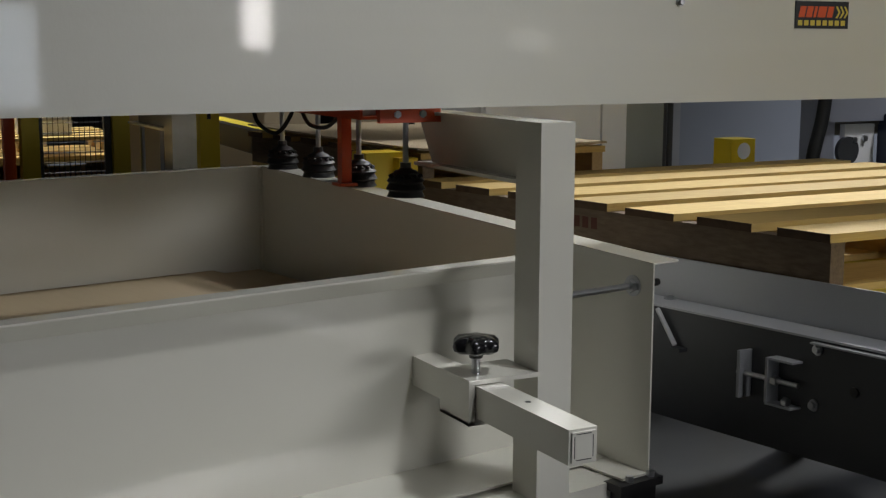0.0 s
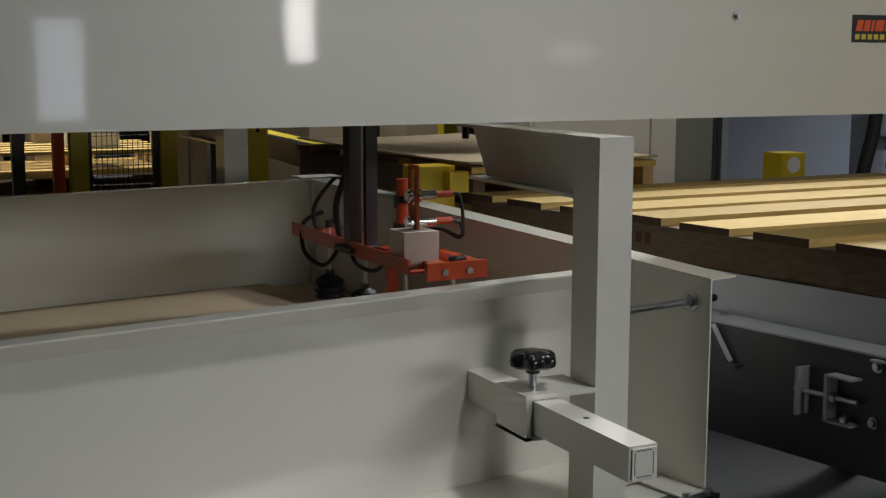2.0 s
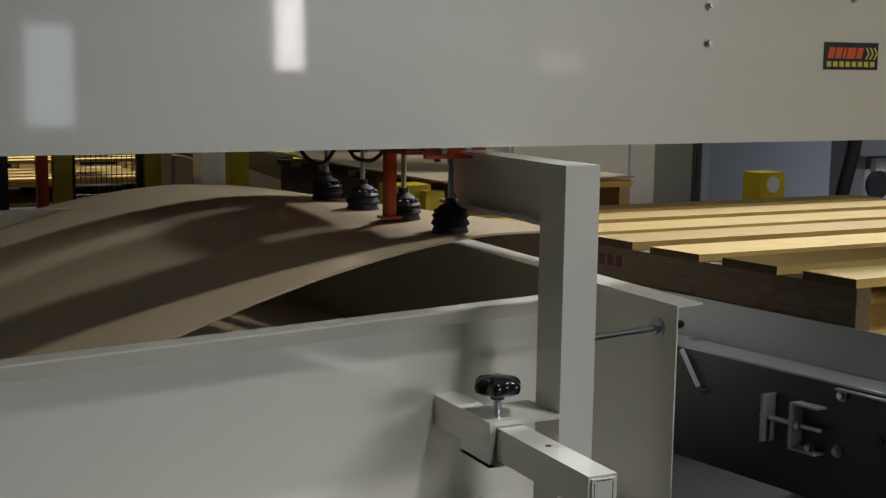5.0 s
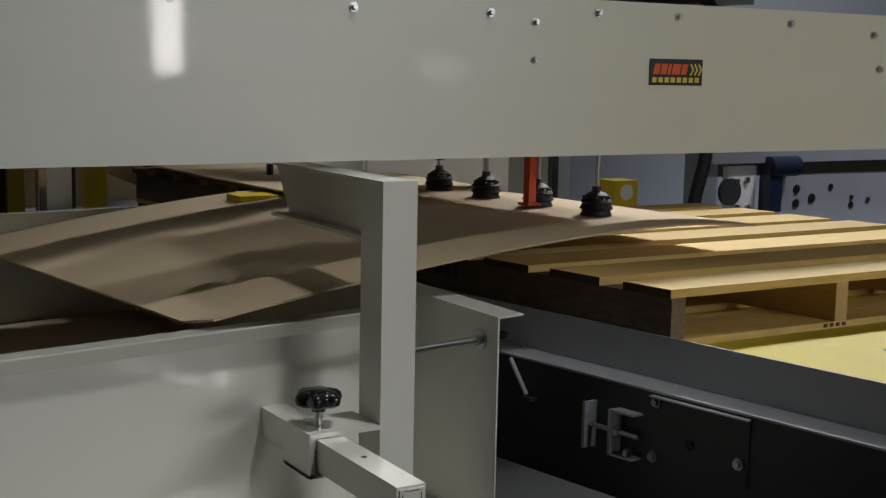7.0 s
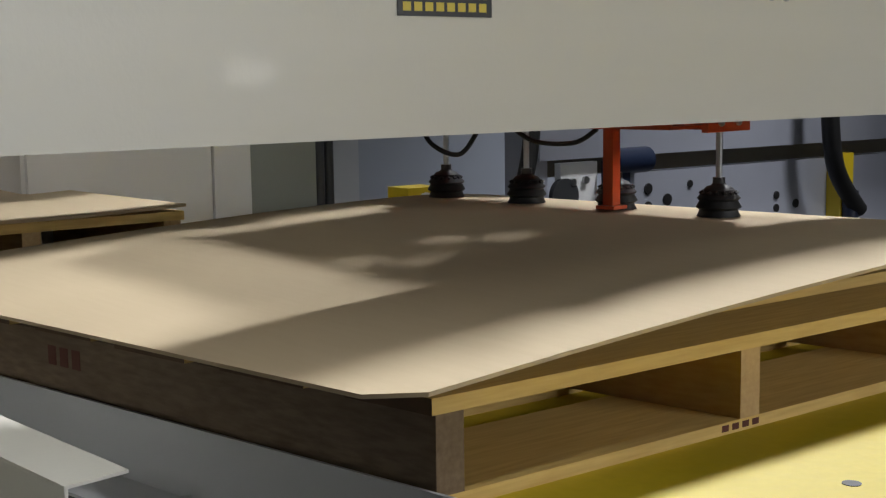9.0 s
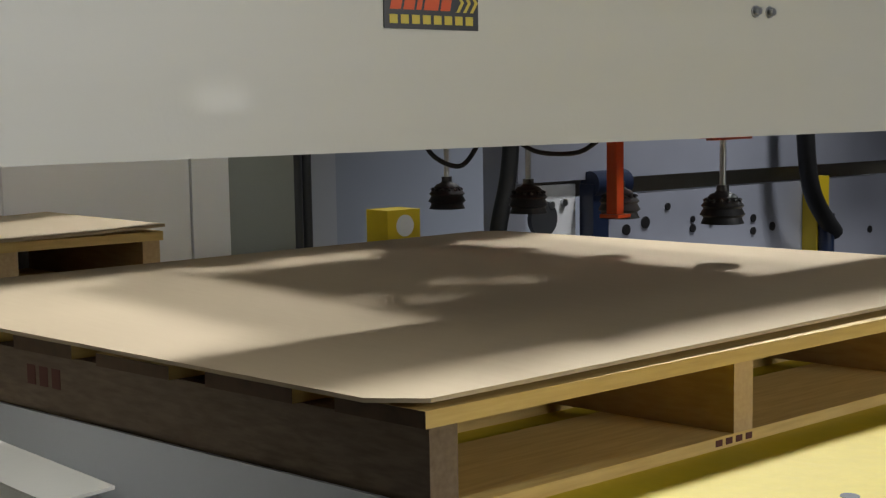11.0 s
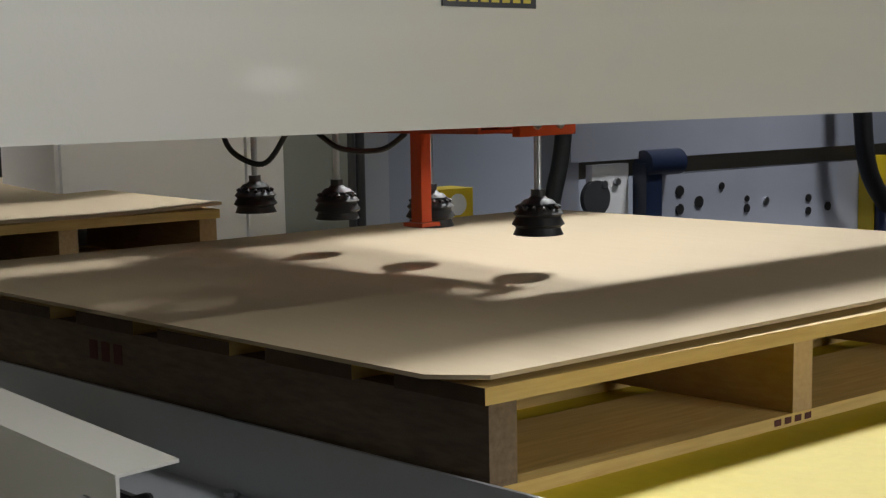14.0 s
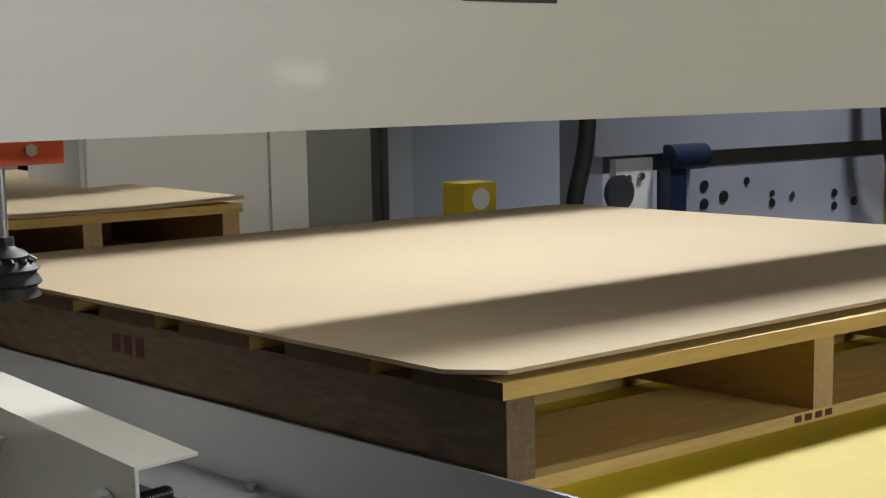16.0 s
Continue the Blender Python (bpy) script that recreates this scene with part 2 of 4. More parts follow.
# ---- hall ----
solid("floor", blocks((-14, -9.2, -0.2, 16, 14, 0.0)), CONCRETE, "grey sealed concrete factory floor", "floor", kind="structure")
solid("ceiling", blocks((-14, -9.2, 7.0, 16, 14, 7.2)), CEILMAT, "dark steel ceiling deck of the hall", "ceiling", kind="structure")
solid("wall_north", blocks((-14, 13.8, 0, 16, 14, 7)), HALLGREY, "grey painted hall wall", "wall", kind="structure")
solid("wall_south", blocks((-14, -9.2, 0, 16, -9.0, 7)), HALLGREY, "grey painted hall wall", "wall", kind="structure")
solid("wall_west", blocks((-14, -9.0, 0, -13.8, 13.8, 7)), HALLGREY, "grey painted hall wall", "wall", kind="structure")
solid("wall_east", blocks((15.8, -9.0, 0, 16, 13.8, 7)), HALLGREY, "grey painted hall wall", "wall", kind="structure")
solid("wall_partition", blocks((1.75, 2.72, 0, 7.5, 2.84, 2.9)), WALLGREY, "blue-grey partition panel behind the machine", "wall", kind="structure")


def day_window(name, x, z0, z1, w, glow):
    win = thing(name, "bright daylit window in the hall wall", "window", kind="structure")
    y0, y1, e = -8.999, -8.93, 0.04
    part("window_frame", blocks((x - w / 2 - e, y0, z0 - e, x - w / 2, y1, z1 + e), (x + w / 2, y0, z0 - e, x + w / 2 + e, y1, z1 + e),
                                (x - w / 2, y0, z0 - e, x + w / 2, y1, z0), (x - w / 2, y0, z1, x + w / 2, y1, z1 + e)), GREY, win)
    part("pane", blocks((x - w / 2, -8.98, z0, x + w / 2, -8.95, z1)), glow, win, "glowing daylit pane")


day_window("window_1", 0.66, 0.85, 1.72, 0.40, GLOW_SOFT)
day_window("window_2", 2.86, 1.36, 2.35, 0.27, GLOW)
day_window("window_3", 5.85, 1.34, 1.56, 0.55, GLOW_DIM)

# ---- gantry ----
BY, BZ, BT = 0.33, 1.2635, 1.63


def beam(name, y0, y1, label):
    b = thing(name, label, "beam")
    part("web", blocks((-3.6, y0, BZ, 5.0, y1, BT), bevel=0.012, seg=3), CREAM_BEAM, b)
    return b


front_beam = beam("gantry_beam", BY, BY + 0.07, "long cream glossy painted steel gantry beam carrying a maker's sticker")
rear_beam = beam("gantry_beam", 1.30, 1.37, "cream painted rear gantry beam behind the gripper")


def screw(x, z, parent, length=0.012):
    bm = bmesh.new()
    rod(bm, (x, BY - 0.003, z), (x, BY + 0.002, z), 0.0105, 18)
    rod(bm, (x, BY - length, z), (x, BY, z), 0.0065, 6)
    part("bolt", bm, ZINC, parent, "zinc hex bolt with a washer")


for bx, bz in ((-0.3, 1.59), (0.10, 1.588), (0.444, 1.59), (0.567, 1.572), (0.567, 1.488), (0.746, 1.60), (0.993, 1.60), (1.376, 1.596), (1.69, 1.575), (1.722, 1.483), (1.762, 1.483), (2.05, 1.59), (2.4, 1.59)):
    screw(bx, bz, front_beam)

sticker = thing("sticker", "black maker's sticker with orange and yellow marks on the beam", "sticker", at=pose(0.908, BY - 0.0012, 1.4325, 90, 0, 0))
part("backing", blocks((0, 0, -0.0006, 0.170, 0.0645, 0.0006), bevel=0.0), BLACK, sticker)
# the maker's marks, as plain slanted bars
for k, w in enumerate((0.019, 0.019, 0.009, 0.026, 0.018)):
    x = 0.010 + (0, 0.023, 0.046, 0.059, 0.089)[k]
    bm = bmesh.new()
    bm.faces.new([bm.verts.new(v) for v in ((x, 0.0265, 0.0011), (x + w, 0.0265, 0.0011), (x + w + 0.006, 0.0525, 0.0011), (x + 0.006, 0.0525, 0.0011))])
    part("mark", bm, INKRED, sticker)
for k in range(8):
    x = 0.009 + 0.0195 * k
    bm = bmesh.new()
    bm.faces.new([bm.verts.new(v) for v in ((x, 0.007, 0.0011), (x + 0.014, 0.007, 0.0011), (x + 0.014, 0.0195, 0.0011), (x, 0.0195, 0.0011))])
    part("mark", bm, INKYEL, sticker)
bmc = bmesh.new()
for i in range(3):
    for sgn in (1, -1):
        x = 0.128 + 0.013 * i
        v = [bmc.verts.new((x + dx, 0.039 + sgn * dy, 0.0011)) for dx, dy in ((0, 0.014), (0.006, 0.014), (0.015, 0.0), (0.009, 0.0))]
        bmc.faces.new(v)
part("chevron", bmc, INKYEL, sticker)

# upright posts with their brackets
def gantry_post(label, at, wx, wy, foot=0.0):
    p = thing("gantry_post", label, "post", "posts of the gantry", at=at)
    part("tube", blocks((0, 0, 0.0, wx, wy, 1.25), bevel=0.006, seg=3), CREAM, p)
    part("base_plate", blocks((-0.05, -0.05, 0.0, wx + 0.05, wy + 0.05, 0.012)), CREAM, p)
    br = part("bracket", blocks((0.0, wy + 0.001, 1.243, wx * 0.9, 0.60, 1.25)), CREAM, p, "cream channel bracket reaching under the beam")
    bm = bmesh.new()
    v = [bm.verts.new((x, y, z)) for x in (0.030, 0.037) for y, z in ((wy + 0.001, 1.137), (0.50, 1.137), (0.57, 1.2425), (wy + 0.001, 1.2425))]
    for f in ((0, 1, 2, 3), (7, 6, 5, 4), (0, 4, 5, 1), (1, 5, 6, 2), (2, 6, 7, 3), (3, 7, 4, 0)):
        bm.faces.new([v[i] for i in f])
    part("bracket_web", bm, CREAM, br)
    part("bracket_flange", blocks((0.0, wy + 0.001, 1.129, wx * 0.9, 0.53, 1.1365)), CREAM, br)
    part("bracket_bolt", rods(((0.02, 0.585, 1.215), (0.02, 0.585, 1.2428), 0.008), n=6), DARKSTEEL, br)
    return p


post = gantry_post("cream square steel post with a bracket under the beam", pose(0, 0, 0), 0.075, 0.09)
gantry_post("cream steel post standing behind the sheet bin", pose(-0.19, 1.78, 0), 0.075, 0.09)
for px in (-3.2, 4.6):
    gantry_post("cream steel post carrying the end of the gantry beam", pose(px, 0, 0), 0.075, 0.09)

# clamp, slide arm and knob of the side guide
guide = thing("side_guide", "cream square tube slide arm held by a clamp and knob", "guide arm")
part("slide_tube", blocks((-0.135, -0.313, 0.705, -0.079, 0.322, 0.766), bevel=0.005, seg=3), CREAM, guide)
part("end_cap", blocks((-0.130, -0.3165, 0.710, -0.084, -0.3135, 0.761), bevel=0.001), CREAM, guide, "pressed cream end cap")
for c in ((-0.126, 0.7165, -0.1245, 0.7545), (-0.0895, 0.7165, -0.088, 0.7545), (-0.122, 0.757, -0.092, 0.7585), (-0.122, 0.7125, -0.092, 0.714)):
    part("slot", blocks((c[0], -0.3168, c[1], c[2], -0.3164, c[3])), BLACK, guide)
part("clamp_sleeve", blocks((-0.150, 0.0, 0.768, 0.0, 0.118, 0.777), (-0.150, 0.0, 0.690, -0.137, 0.118, 0.7678), (-0.150, 0.0, 0.690, -0.06, 0.118, 0.697), bevel=0.003), CREAM, guide, "folded cream clamp sleeve welded to the post")
bm = bmesh.new()
rings = []
for r, z in ((0.0, 0.050), (0.5, 0.0495), (0.8, 0.047), (0.96, 0.042), (1.0, 0.036), (0.95, 0.030), (0.75, 0.026), (0.35, 0.0255), (0.30, 0.018), (0.0, 0.018)):
    ring = []
    for k in range(60):
        a = k * 6.28318 / 60
        rr = r * (0.0315 + (0.0042 * math.cos(6 * a) if r > 0.4 else 0))
        ring.append(bm.verts.new((rr * math.cos(a), rr * math.sin(a), z)))
    rings.append(ring)
for a, c in zip(rings, rings[1:]):
    for k in range(60):
        bm.faces.new((a[k], a[(k + 1) % 60], c[(k + 1) % 60], c[k]))
bmesh.ops.remove_doubles(bm, verts=bm.verts, dist=1e-6)
kn = part("knob", bm, PLASTIC, guide, "black lobed plastic clamping knob", pose(-0.108, 0.05, 0.782) @ Matrix.Scale(1.38, 4))
part("stud", rods(((0, 0, -0.004), (0, 0, 0.03), 0.006)), ZINC, kn)
part("hole", rods(((-0.105, -0.135, 0.7655), (-0.105, -0.135, 0.7664), 0.006)), BLACK, guide)

# threaded stop rod from the post to the bin wall
TH = math.degrees(0.1607)
BIN = pose(0.2926, 0.0317, 0, 0, 0, TH)
tie = thing("tie_rod", "zinc threaded tie rod with nuts through the bin wall", "rod", at=BIN)
part("shaft", rods(((-0.27, 0.055, 0.9065), (-0.001, 0.055, 0.9065), 0.0075)), ZINC, tie)
bm = rods(((-0.001, 0.055, 0.9065), (0.068, 0.055, 0.9065), 0.0072))
for k in range(20):
    rod(bm, (0.006 + 0.003 * k, 0.055, 0.9065), (0.0075 + 0.003 * k, 0.055, 0.9065), 0.0084, 14)
part("thread", bm, DARKSTEEL, tie, "dark threaded end of the rod")
part("washer", rods(((-0.0065, 0.055, 0.9065), (-0.004, 0.055, 0.9065), 0.022), n=28), ZINC, tie)
part("nut", rods(((-0.018, 0.055, 0.9065), (-0.0065, 0.055, 0.9065), 0.0145), n=6), ZINC, tie)

# ---- sheet bin ----
bin_ = thing("sheet_bin", "cream painted steel bin that holds cardboard sheets", "bin", at=BIN)
bm = blocks((-0.004, 0.0, 0.523, 0.0, 1.62, 0.956), (-0.004, 0.0, 0.9562, 0.068, 1.62, 0.960), (-0.075, 0.0, 0.5185, 0.0, 0.20, 0.5228))
for v in bm.verts:
    if v.co.z > 0.9:
        v.co.z += 0.046 * max(v.co.y, 0) * (1 if v.co.z > 0.95 else 1) / 1.0
finish(bm, 0.0015, 2)
part("side_wall", bm, CREAM, bin_, "cream bin wall with a folded top flange")
part("side_wall", blocks((-1.85, 0.31, 0.52, -1.846, 1.62, 1.0), (-1.92, 0.31, 1.0, -1.846, 1.62, 1.004), bevel=0.001), CREAM, bin_)
FWY, FWZ = 0.30, 0.944
part("front_wall", blocks((-1.9, FWY, 0.525, -0.0045, FWY + 0.004, FWZ - 0.004), bevel=0.0012), CREAM, bin_, "cream front panel")
part("front_lip", blocks((-1.9, FWY - 0.034, FWZ - 0.0038, -0.0045, FWY + 0.012, FWZ), bevel=0.0012), CREAM, bin_, "narrow top edge of the front panel")
bm = blocks((-1.9, FWY - 0.034, FWZ - 0.036, -0.0045, FWY - 0.031, FWZ - 0.0039))
for v in bm.verts:
    if v.co.z < FWZ - 0.03:
        v.co.y += 0.029
part("front_hem", bm, CREAM, bin_, "hem folded back under the top edge")
part("front_toe", blocks((-1.9, 0.12, 0.52, -0.0045, FWY + 0.004, 0.5247), bevel=0.0012), CREAM, bin_, "flat toe flange of the front panel")
part("back_wall", blocks((-1.9, 1.612, 0.52, -0.0045, 1.616, 1.03), (-1.9, 1.606, 1.0302, -0.0045, 1.645, 1.034), bevel=0.001), CREAM, bin_)
part("corner_angle", blocks((-0.012, 1.598, 0.6, -0.0045, 1.611, 1.025), bevel=0.002), CREAM, bin_)
part("base_tray", blocks((-1.9, 0.306, 0.50, -0.006, 1.61, 0.515)), CREAM, bin_)
part("sub_frame", blocks((-1.9, 0.02, 0.40, -0.01, 0.20, 0.515), bevel=0.004), CREAM, bin_)
for lx in (-1.8, -0.12):
    for ly in (0.05, 1.5):
        part("leg", blocks((lx, ly, 0.0, lx + 0.08, ly + 0.08, 0.50), bevel=0.004), CREAM, bin_)

stack = thing("sheet_stack", "stack of brown cardboard sheets lying in the bin", "cardboard stack", at=BIN)
for i in range(44):
    j = 0.003 * math.sin(i * 12.9)
    bm = bmesh.new()
    box(bm, -1.78 + j, 0.33 + j, 0.516 + i * 0.0048, -0.03 + j, 1.585 + j, 0.5202 + i * 0.0048)
    part("sheet", bm, CARD, stack)

# ---- pallet conveyor beside the bin ----
SH = 0.19
conv = thing("pallet_conveyor", "grey steel pallet conveyor with a yellow deck", "conveyor", at=pose(0.112, 0, -0.0405))
cx = 0.51


def sbox(*b, bevel=0.0):
    return blocks(*b, bevel=bevel, shear=SH, y_ref=0.0)


part("side_rail", sbox((cx, -2.6, 0.80, cx + 0.005, 1.36, 0.95), bevel=0.0012), GREY, conv, "grey upright guide rail")
part("ledge", sbox((cx - 0.085, -2.6, 0.8505, cx - 0.0005, 1.36, 0.855), bevel=0.001), GREY, conv, "grey ledge along the rail")
part("apron", sbox((cx - 0.083, -2.6, 0.60, cx - 0.079, 1.36, 0.850), bevel=0.001), DARKGREY, conv, "dark grey side apron")
deck = part("deck", sbox((cx + 0.006, -2.6, 0.900, 2.1, 1.36, 0.925)), DECKYEL, conv, "yellow painted non-slip deck")
part("far_rail", sbox((2.1, -2.6, 0.80, 2.105, 1.36, 0.95), bevel=0.0012), GREY, conv)
part("cross_member", sbox((cx + 0.02, -2.5, 0.70, 2.05, -2.4, 0.899), bevel=0.003), DARKGREY, conv)
part("cross_member", sbox((cx + 0.02, 1.2, 0.70, 2.05, 1.3, 0.899), bevel=0.003), DARKGREY, conv)
for lx in (cx + 0.05, 1.95):
    for ly in (-2.4, -0.6, 1.2):
        part("leg", sbox((lx, ly, 0.0405, lx + 0.08, ly + 0.08, 0.70 if ly != -0.6 else 0.899)), DARKGREY, conv)
for hx, hy in ((0.955, -0.31), (0.945, -0.46), (1.45, -0.5), (1.2, -0.75)):
    part("hole", rods(((hx, hy, 0.9245), (hx, hy, 0.9258), 0.011)), BLACK, deck)
ax_ = cx - 0.083


def apron_box(y0, y1, z0, z1, out, bevel=0.0):
    return sbox((ax_ - out, y0, z0, ax_ - 0.0005, y1, z1), bevel=bevel)


cover = part("cover_plate", apron_box(-0.375, -0.14, 0.706, 0.842, 0.004, 0.001), DARKGREY, conv, "bolted dark grey cover plate")
part("lip", apron_box(-0.375, -0.14, 0.8425, 0.846, 0.014), GREY, cover)
for y, z in ((-0.152, 0.832), (-0.148, 0.716), (-0.355, 0.752)):
    x = ax_ - SH * y - 0.004
    bm = rods(((x - 0.010, y, z), (x, y, z), 0.0085), n=6)
    rod(bm, (x - 0.003, y, z), (x, y, z), 0.0125, 18)
    part("bolt", bm, ZINC, cover)
part("hole", rods(((ax_ + SH * 0.238 - 0.006, -0.238, 0.762), (ax_ + SH * 0.238 - 0.001, -0.238, 0.762), 0.0105)), BLACK, cover)
bk = part("tensioner", apron_box(-0.115, -0.052, 0.700, 0.7045, 0.03, 0.0), GREY, conv, "grey tensioner bracket with a screw")
part("lug", sbox((ax_ - 0.032, -0.058, 0.705, ax_ - 0.0005, -0.052, 0.800)), GREY, bk)
part("lug", sbox((ax_ - 0.030, -0.115, 0.7955, ax_ - 0.0005, -0.0585, 0.800)), GREY, bk)
part("lug", sbox((ax_ - 0.034, 0.010, 0.700, ax_ - 0.0005, 0.017, 0.802)), GREY, bk)
part("screw", rods(((ax_ - 0.018 + SH * 0.12, -0.122, 0.752), (ax_ - 0.018 - SH * 0.03, 0.03, 0.752), 0.0055)), ZINC, bk)
part("nut", rods(((ax_ - 0.018 + SH * 0.070, -0.072, 0.752), (ax_ - 0.018 + SH * 0.060, -0.059, 0.752), 0.011), n=6), ZINC, bk)
part("nut", rods(((ax_ - 0.018 + SH * 0.095, -0.10, 0.712), (ax_ - 0.018 + SH * 0.085, -0.088, 0.712), 0.010), n=6), ZINC, bk)
part("clip", apron_box(0.185, 0.215, 0.762, 0.770, 0.022, 0.001), DARKGREY, conv)
part("stay", rods(((ax_ - 0.012 - SH * 0.26, 0.262, 0.848), (ax_ - 0.012 - SH * 0.21, 0.208, 0.774), 0.0055)), GREY, conv)
bm = rods(((0.437, 0.31, 0.855), (0.437, 0.31, 0.863), 0.009), n=6)
rod(bm, (0.437, 0.31, 0.855), (0.437, 0.31, 0.8575), 0.014, 18)
part("ledge_bolt", bm, ZINC, conv)
part("ledge_bolt", rods(((0.462, 0.345, 0.855), (0.462, 0.345, 0.861), 0.006), n=6), ZINC, conv)

# hinge plate under the bin's near end
hinge = thing("hinge_block", "dark steel hinge block with bolts under the bin end", "hinge", at=BIN)
part("leaf", blocks((-0.10, -0.02, 0.500, 0.02, 0.03, 0.5165), bevel=0.002), DARKSTEEL, hinge)
for x in (-0.06, 0.0):
    part("bolt", rods(((x, -0.004, 0.5165), (x, -0.004, 0.528), 0.009), n=6), ZINC, hinge)
part("foot", blocks((-0.09, -0.01, 0.405, 0.01, 0.028, 0.4995)), DARKSTEEL, hinge)

# ---- pallets ----
board_meshes = {}


def pallet(label, at, w, d, group, shear, boards, stringers=3):
    """stringers along y, deck boards along x; the base corner is the origin"""
    p = thing("pallet", label, "pallet", group, at=at)
    rnd = random.Random(len(board_meshes) + 3)
    for i in range(stringers):
        x = (w - 0.038) * i / (stringers - 1)
        bm = blocks((x, 0.0, 0.016, x + 0.038, d, 0.1075), bevel=0.002, shear=shear)
        part("stringer", bm, OLDPINE_SHADED if i == 0 else PINE2, p)
    y = -0.004
    for i, bw in enumerate(boards):
        over = 0.010 * rnd.random()
        th = 0.017 + 0.003 * rnd.random()
        bm = blocks((-0.006 - over, y, 0.108, w + 0.004 + over, y + bw, 0.108 + th), bevel=0.0025, shear=shear)
        ob = part("deck_board", bm, PINE, p)
        ob.data.materials.append(ENDS)
        for f in ob.data.polygons:
            if abs(f.normal.x) > 0.9:
                f.material_index = 1
        y += bw + (d - sum(boards)) / (len(boards) - 1)
    nb = 5
    for k in range(nb):
        y0 = (d - 0.2) * k / (nb - 1)
        bm = blocks((0, y0, 0.0, w, y0 + 0.2, 0.0158), bevel=0.003, shear=shear)
        part("bottom_board", bm, PINE, p)
    return p


# board ends: dark stained grain with the ends' shade painted in
ENDS = mat("stained_shaded_end_grain", (0.10, 0.06, 0.032), 0.85, grain=(40, 0.6, ONE, (0.5, 0.5, 0.5)))
PINE2 = mat("pine_stringer", (0.55, 0.39, 0.19), 0.7, grain=(9, 0.7, (14, 1.2, 14), (0.7, 0.62, 0.5)), stain=(3, 0.5, ONE, (0.8, 0.75, 0.7)), bump=(14, 0.15, (16, 1, 16)))
PX, PY, PZ = 0.649, -0.087, 0.901
P1 = pallet("empty pine stringer pallet with gapped deck boards", pose(PX, PY, PZ - 0.0165), 1.526, 1.36, "pallets", SH, (0.13, 0.15, 0.15, 0.14, 0.15, 0.14, 0.11), stringers=4)
part("stamp", blocks(*[(0.46 + 0.02 * i, -0.0006, 0.004, 0.46 + 0.02 * i + 0.013, 0.0, 0.0125) for i in range(4)]), INKDARK, P1, "dark stamped marks")
part("stamp", blocks(*[(-0.0006, 0.66 + 0.03 * i, 0.06, 0.0, 0.66 + 0.03 * i + 0.02, 0.088) for i in range(3)], shear=SH), INKDARK, P1)

P2 = pallet("pine pallet standing behind the sheet bin", pose(0.41, 1.30, 0.955), 0.63, 1.15, "pallets", 0.1, (0.14, 0.14, 0.14, 0.14, 0.14, 0.12))
stand = thing("pallet_stand", "dark steel roller stand under the rear pallet", "stand", at=pose(-0.01, 0.03, 0))
part("top", blocks((0.42, 1.28, 0.90, 1.04, 2.40, 0.954), bevel=0.004, shear=0.1, y_ref=1.24), DARKGREY, stand)
for lx in (0.45, 0.93):
    for ly in (1.3, 2.2):
        part("leg", blocks((lx, ly, 0.0, lx + 0.07, ly + 0.07, 0.9), shear=0.1, y_ref=1.24), DARKGREY, stand)


def warped_sheet(w, d, lift, shear):
    """a thin board with a slight sag at its near edge"""
    bm = bmesh.new()
    n, m = 14, 18
    lay = []
    for s in (0, 0.006):
        lay.append([[bm.verts.new((w * i / n - shear * d * j / m, d * j / m, s + lift * ((2 * i / n - 1) ** 2) * 0.6 + lift * (j / m) ** 2)) for i in range(n + 1)] for j in range(m + 1)])
    for j in range(m):
        for i in range(n):
            a, c = lay
            bm.faces.new((c[j][i], c[j][i + 1], c[j + 1][i + 1], c[j + 1][i]))
            bm.faces.new((a[j + 1][i], a[j + 1][i + 1], a[j][i + 1], a[j][i]))
    for k in range(n):
        for j in (0, m):
            bm.faces.new((lay[0][j][k], lay[0][j][k + 1], lay[1][j][k + 1], lay[1][j][k]))
    for k in range(m):
        for i in (0, n):
            bm.faces.new((lay[0][k][i], lay[0][k + 1][i], lay[1][k + 1][i], lay[1][k][i]))
    return bm


s2 = solid("cardboard_sheet", warped_sheet(0.66, 1.14, 0.012, 0.1), CARD, "brown cardboard sheet lying on the rear pallet", "cardboard sheet", "cardboard sheets")
s2.matrix_basis = pose(0.39, 1.292, 0.955 + 0.1285)
yb = thing("corner_stop", "yellow painted corner stop block beside the rear pallet", "stop")
part("block", blocks((0.245, 1.33, 0.965, 0.365, 1.43, 1.085), (0.33, 1.29, 1.01, 0.39, 1.3295, 1.07), bevel=0.006), YELLOW, yb)
part("post", blocks((0.25, 1.34, 0.0, 0.32, 1.41, 0.9645), bevel=0.003), YELLOW, yb)

# ---- moving cardboard sheet, in stiff strips ----
SL, SD, SLEAD, SSH = 1.53, 1.33, 0.29, 0.14
NS = 36
SW = SL / NS
moving = thing("cardboard_sheet", "brown cardboard sheet carried by the suction gripper", "cardboard sheet", "cardboard sheets")
FOLD = Vector((-SSH, 1, 0)).normalized()


def corner_cut(x, r=0.05):
    """how far the sheet's rounded corners draw its side edges in at x"""
    d = min(x, SL - x)
    return 0.0 if d >= r else r - math.sqrt(max(r * r - (r - d) ** 2, 0.0))


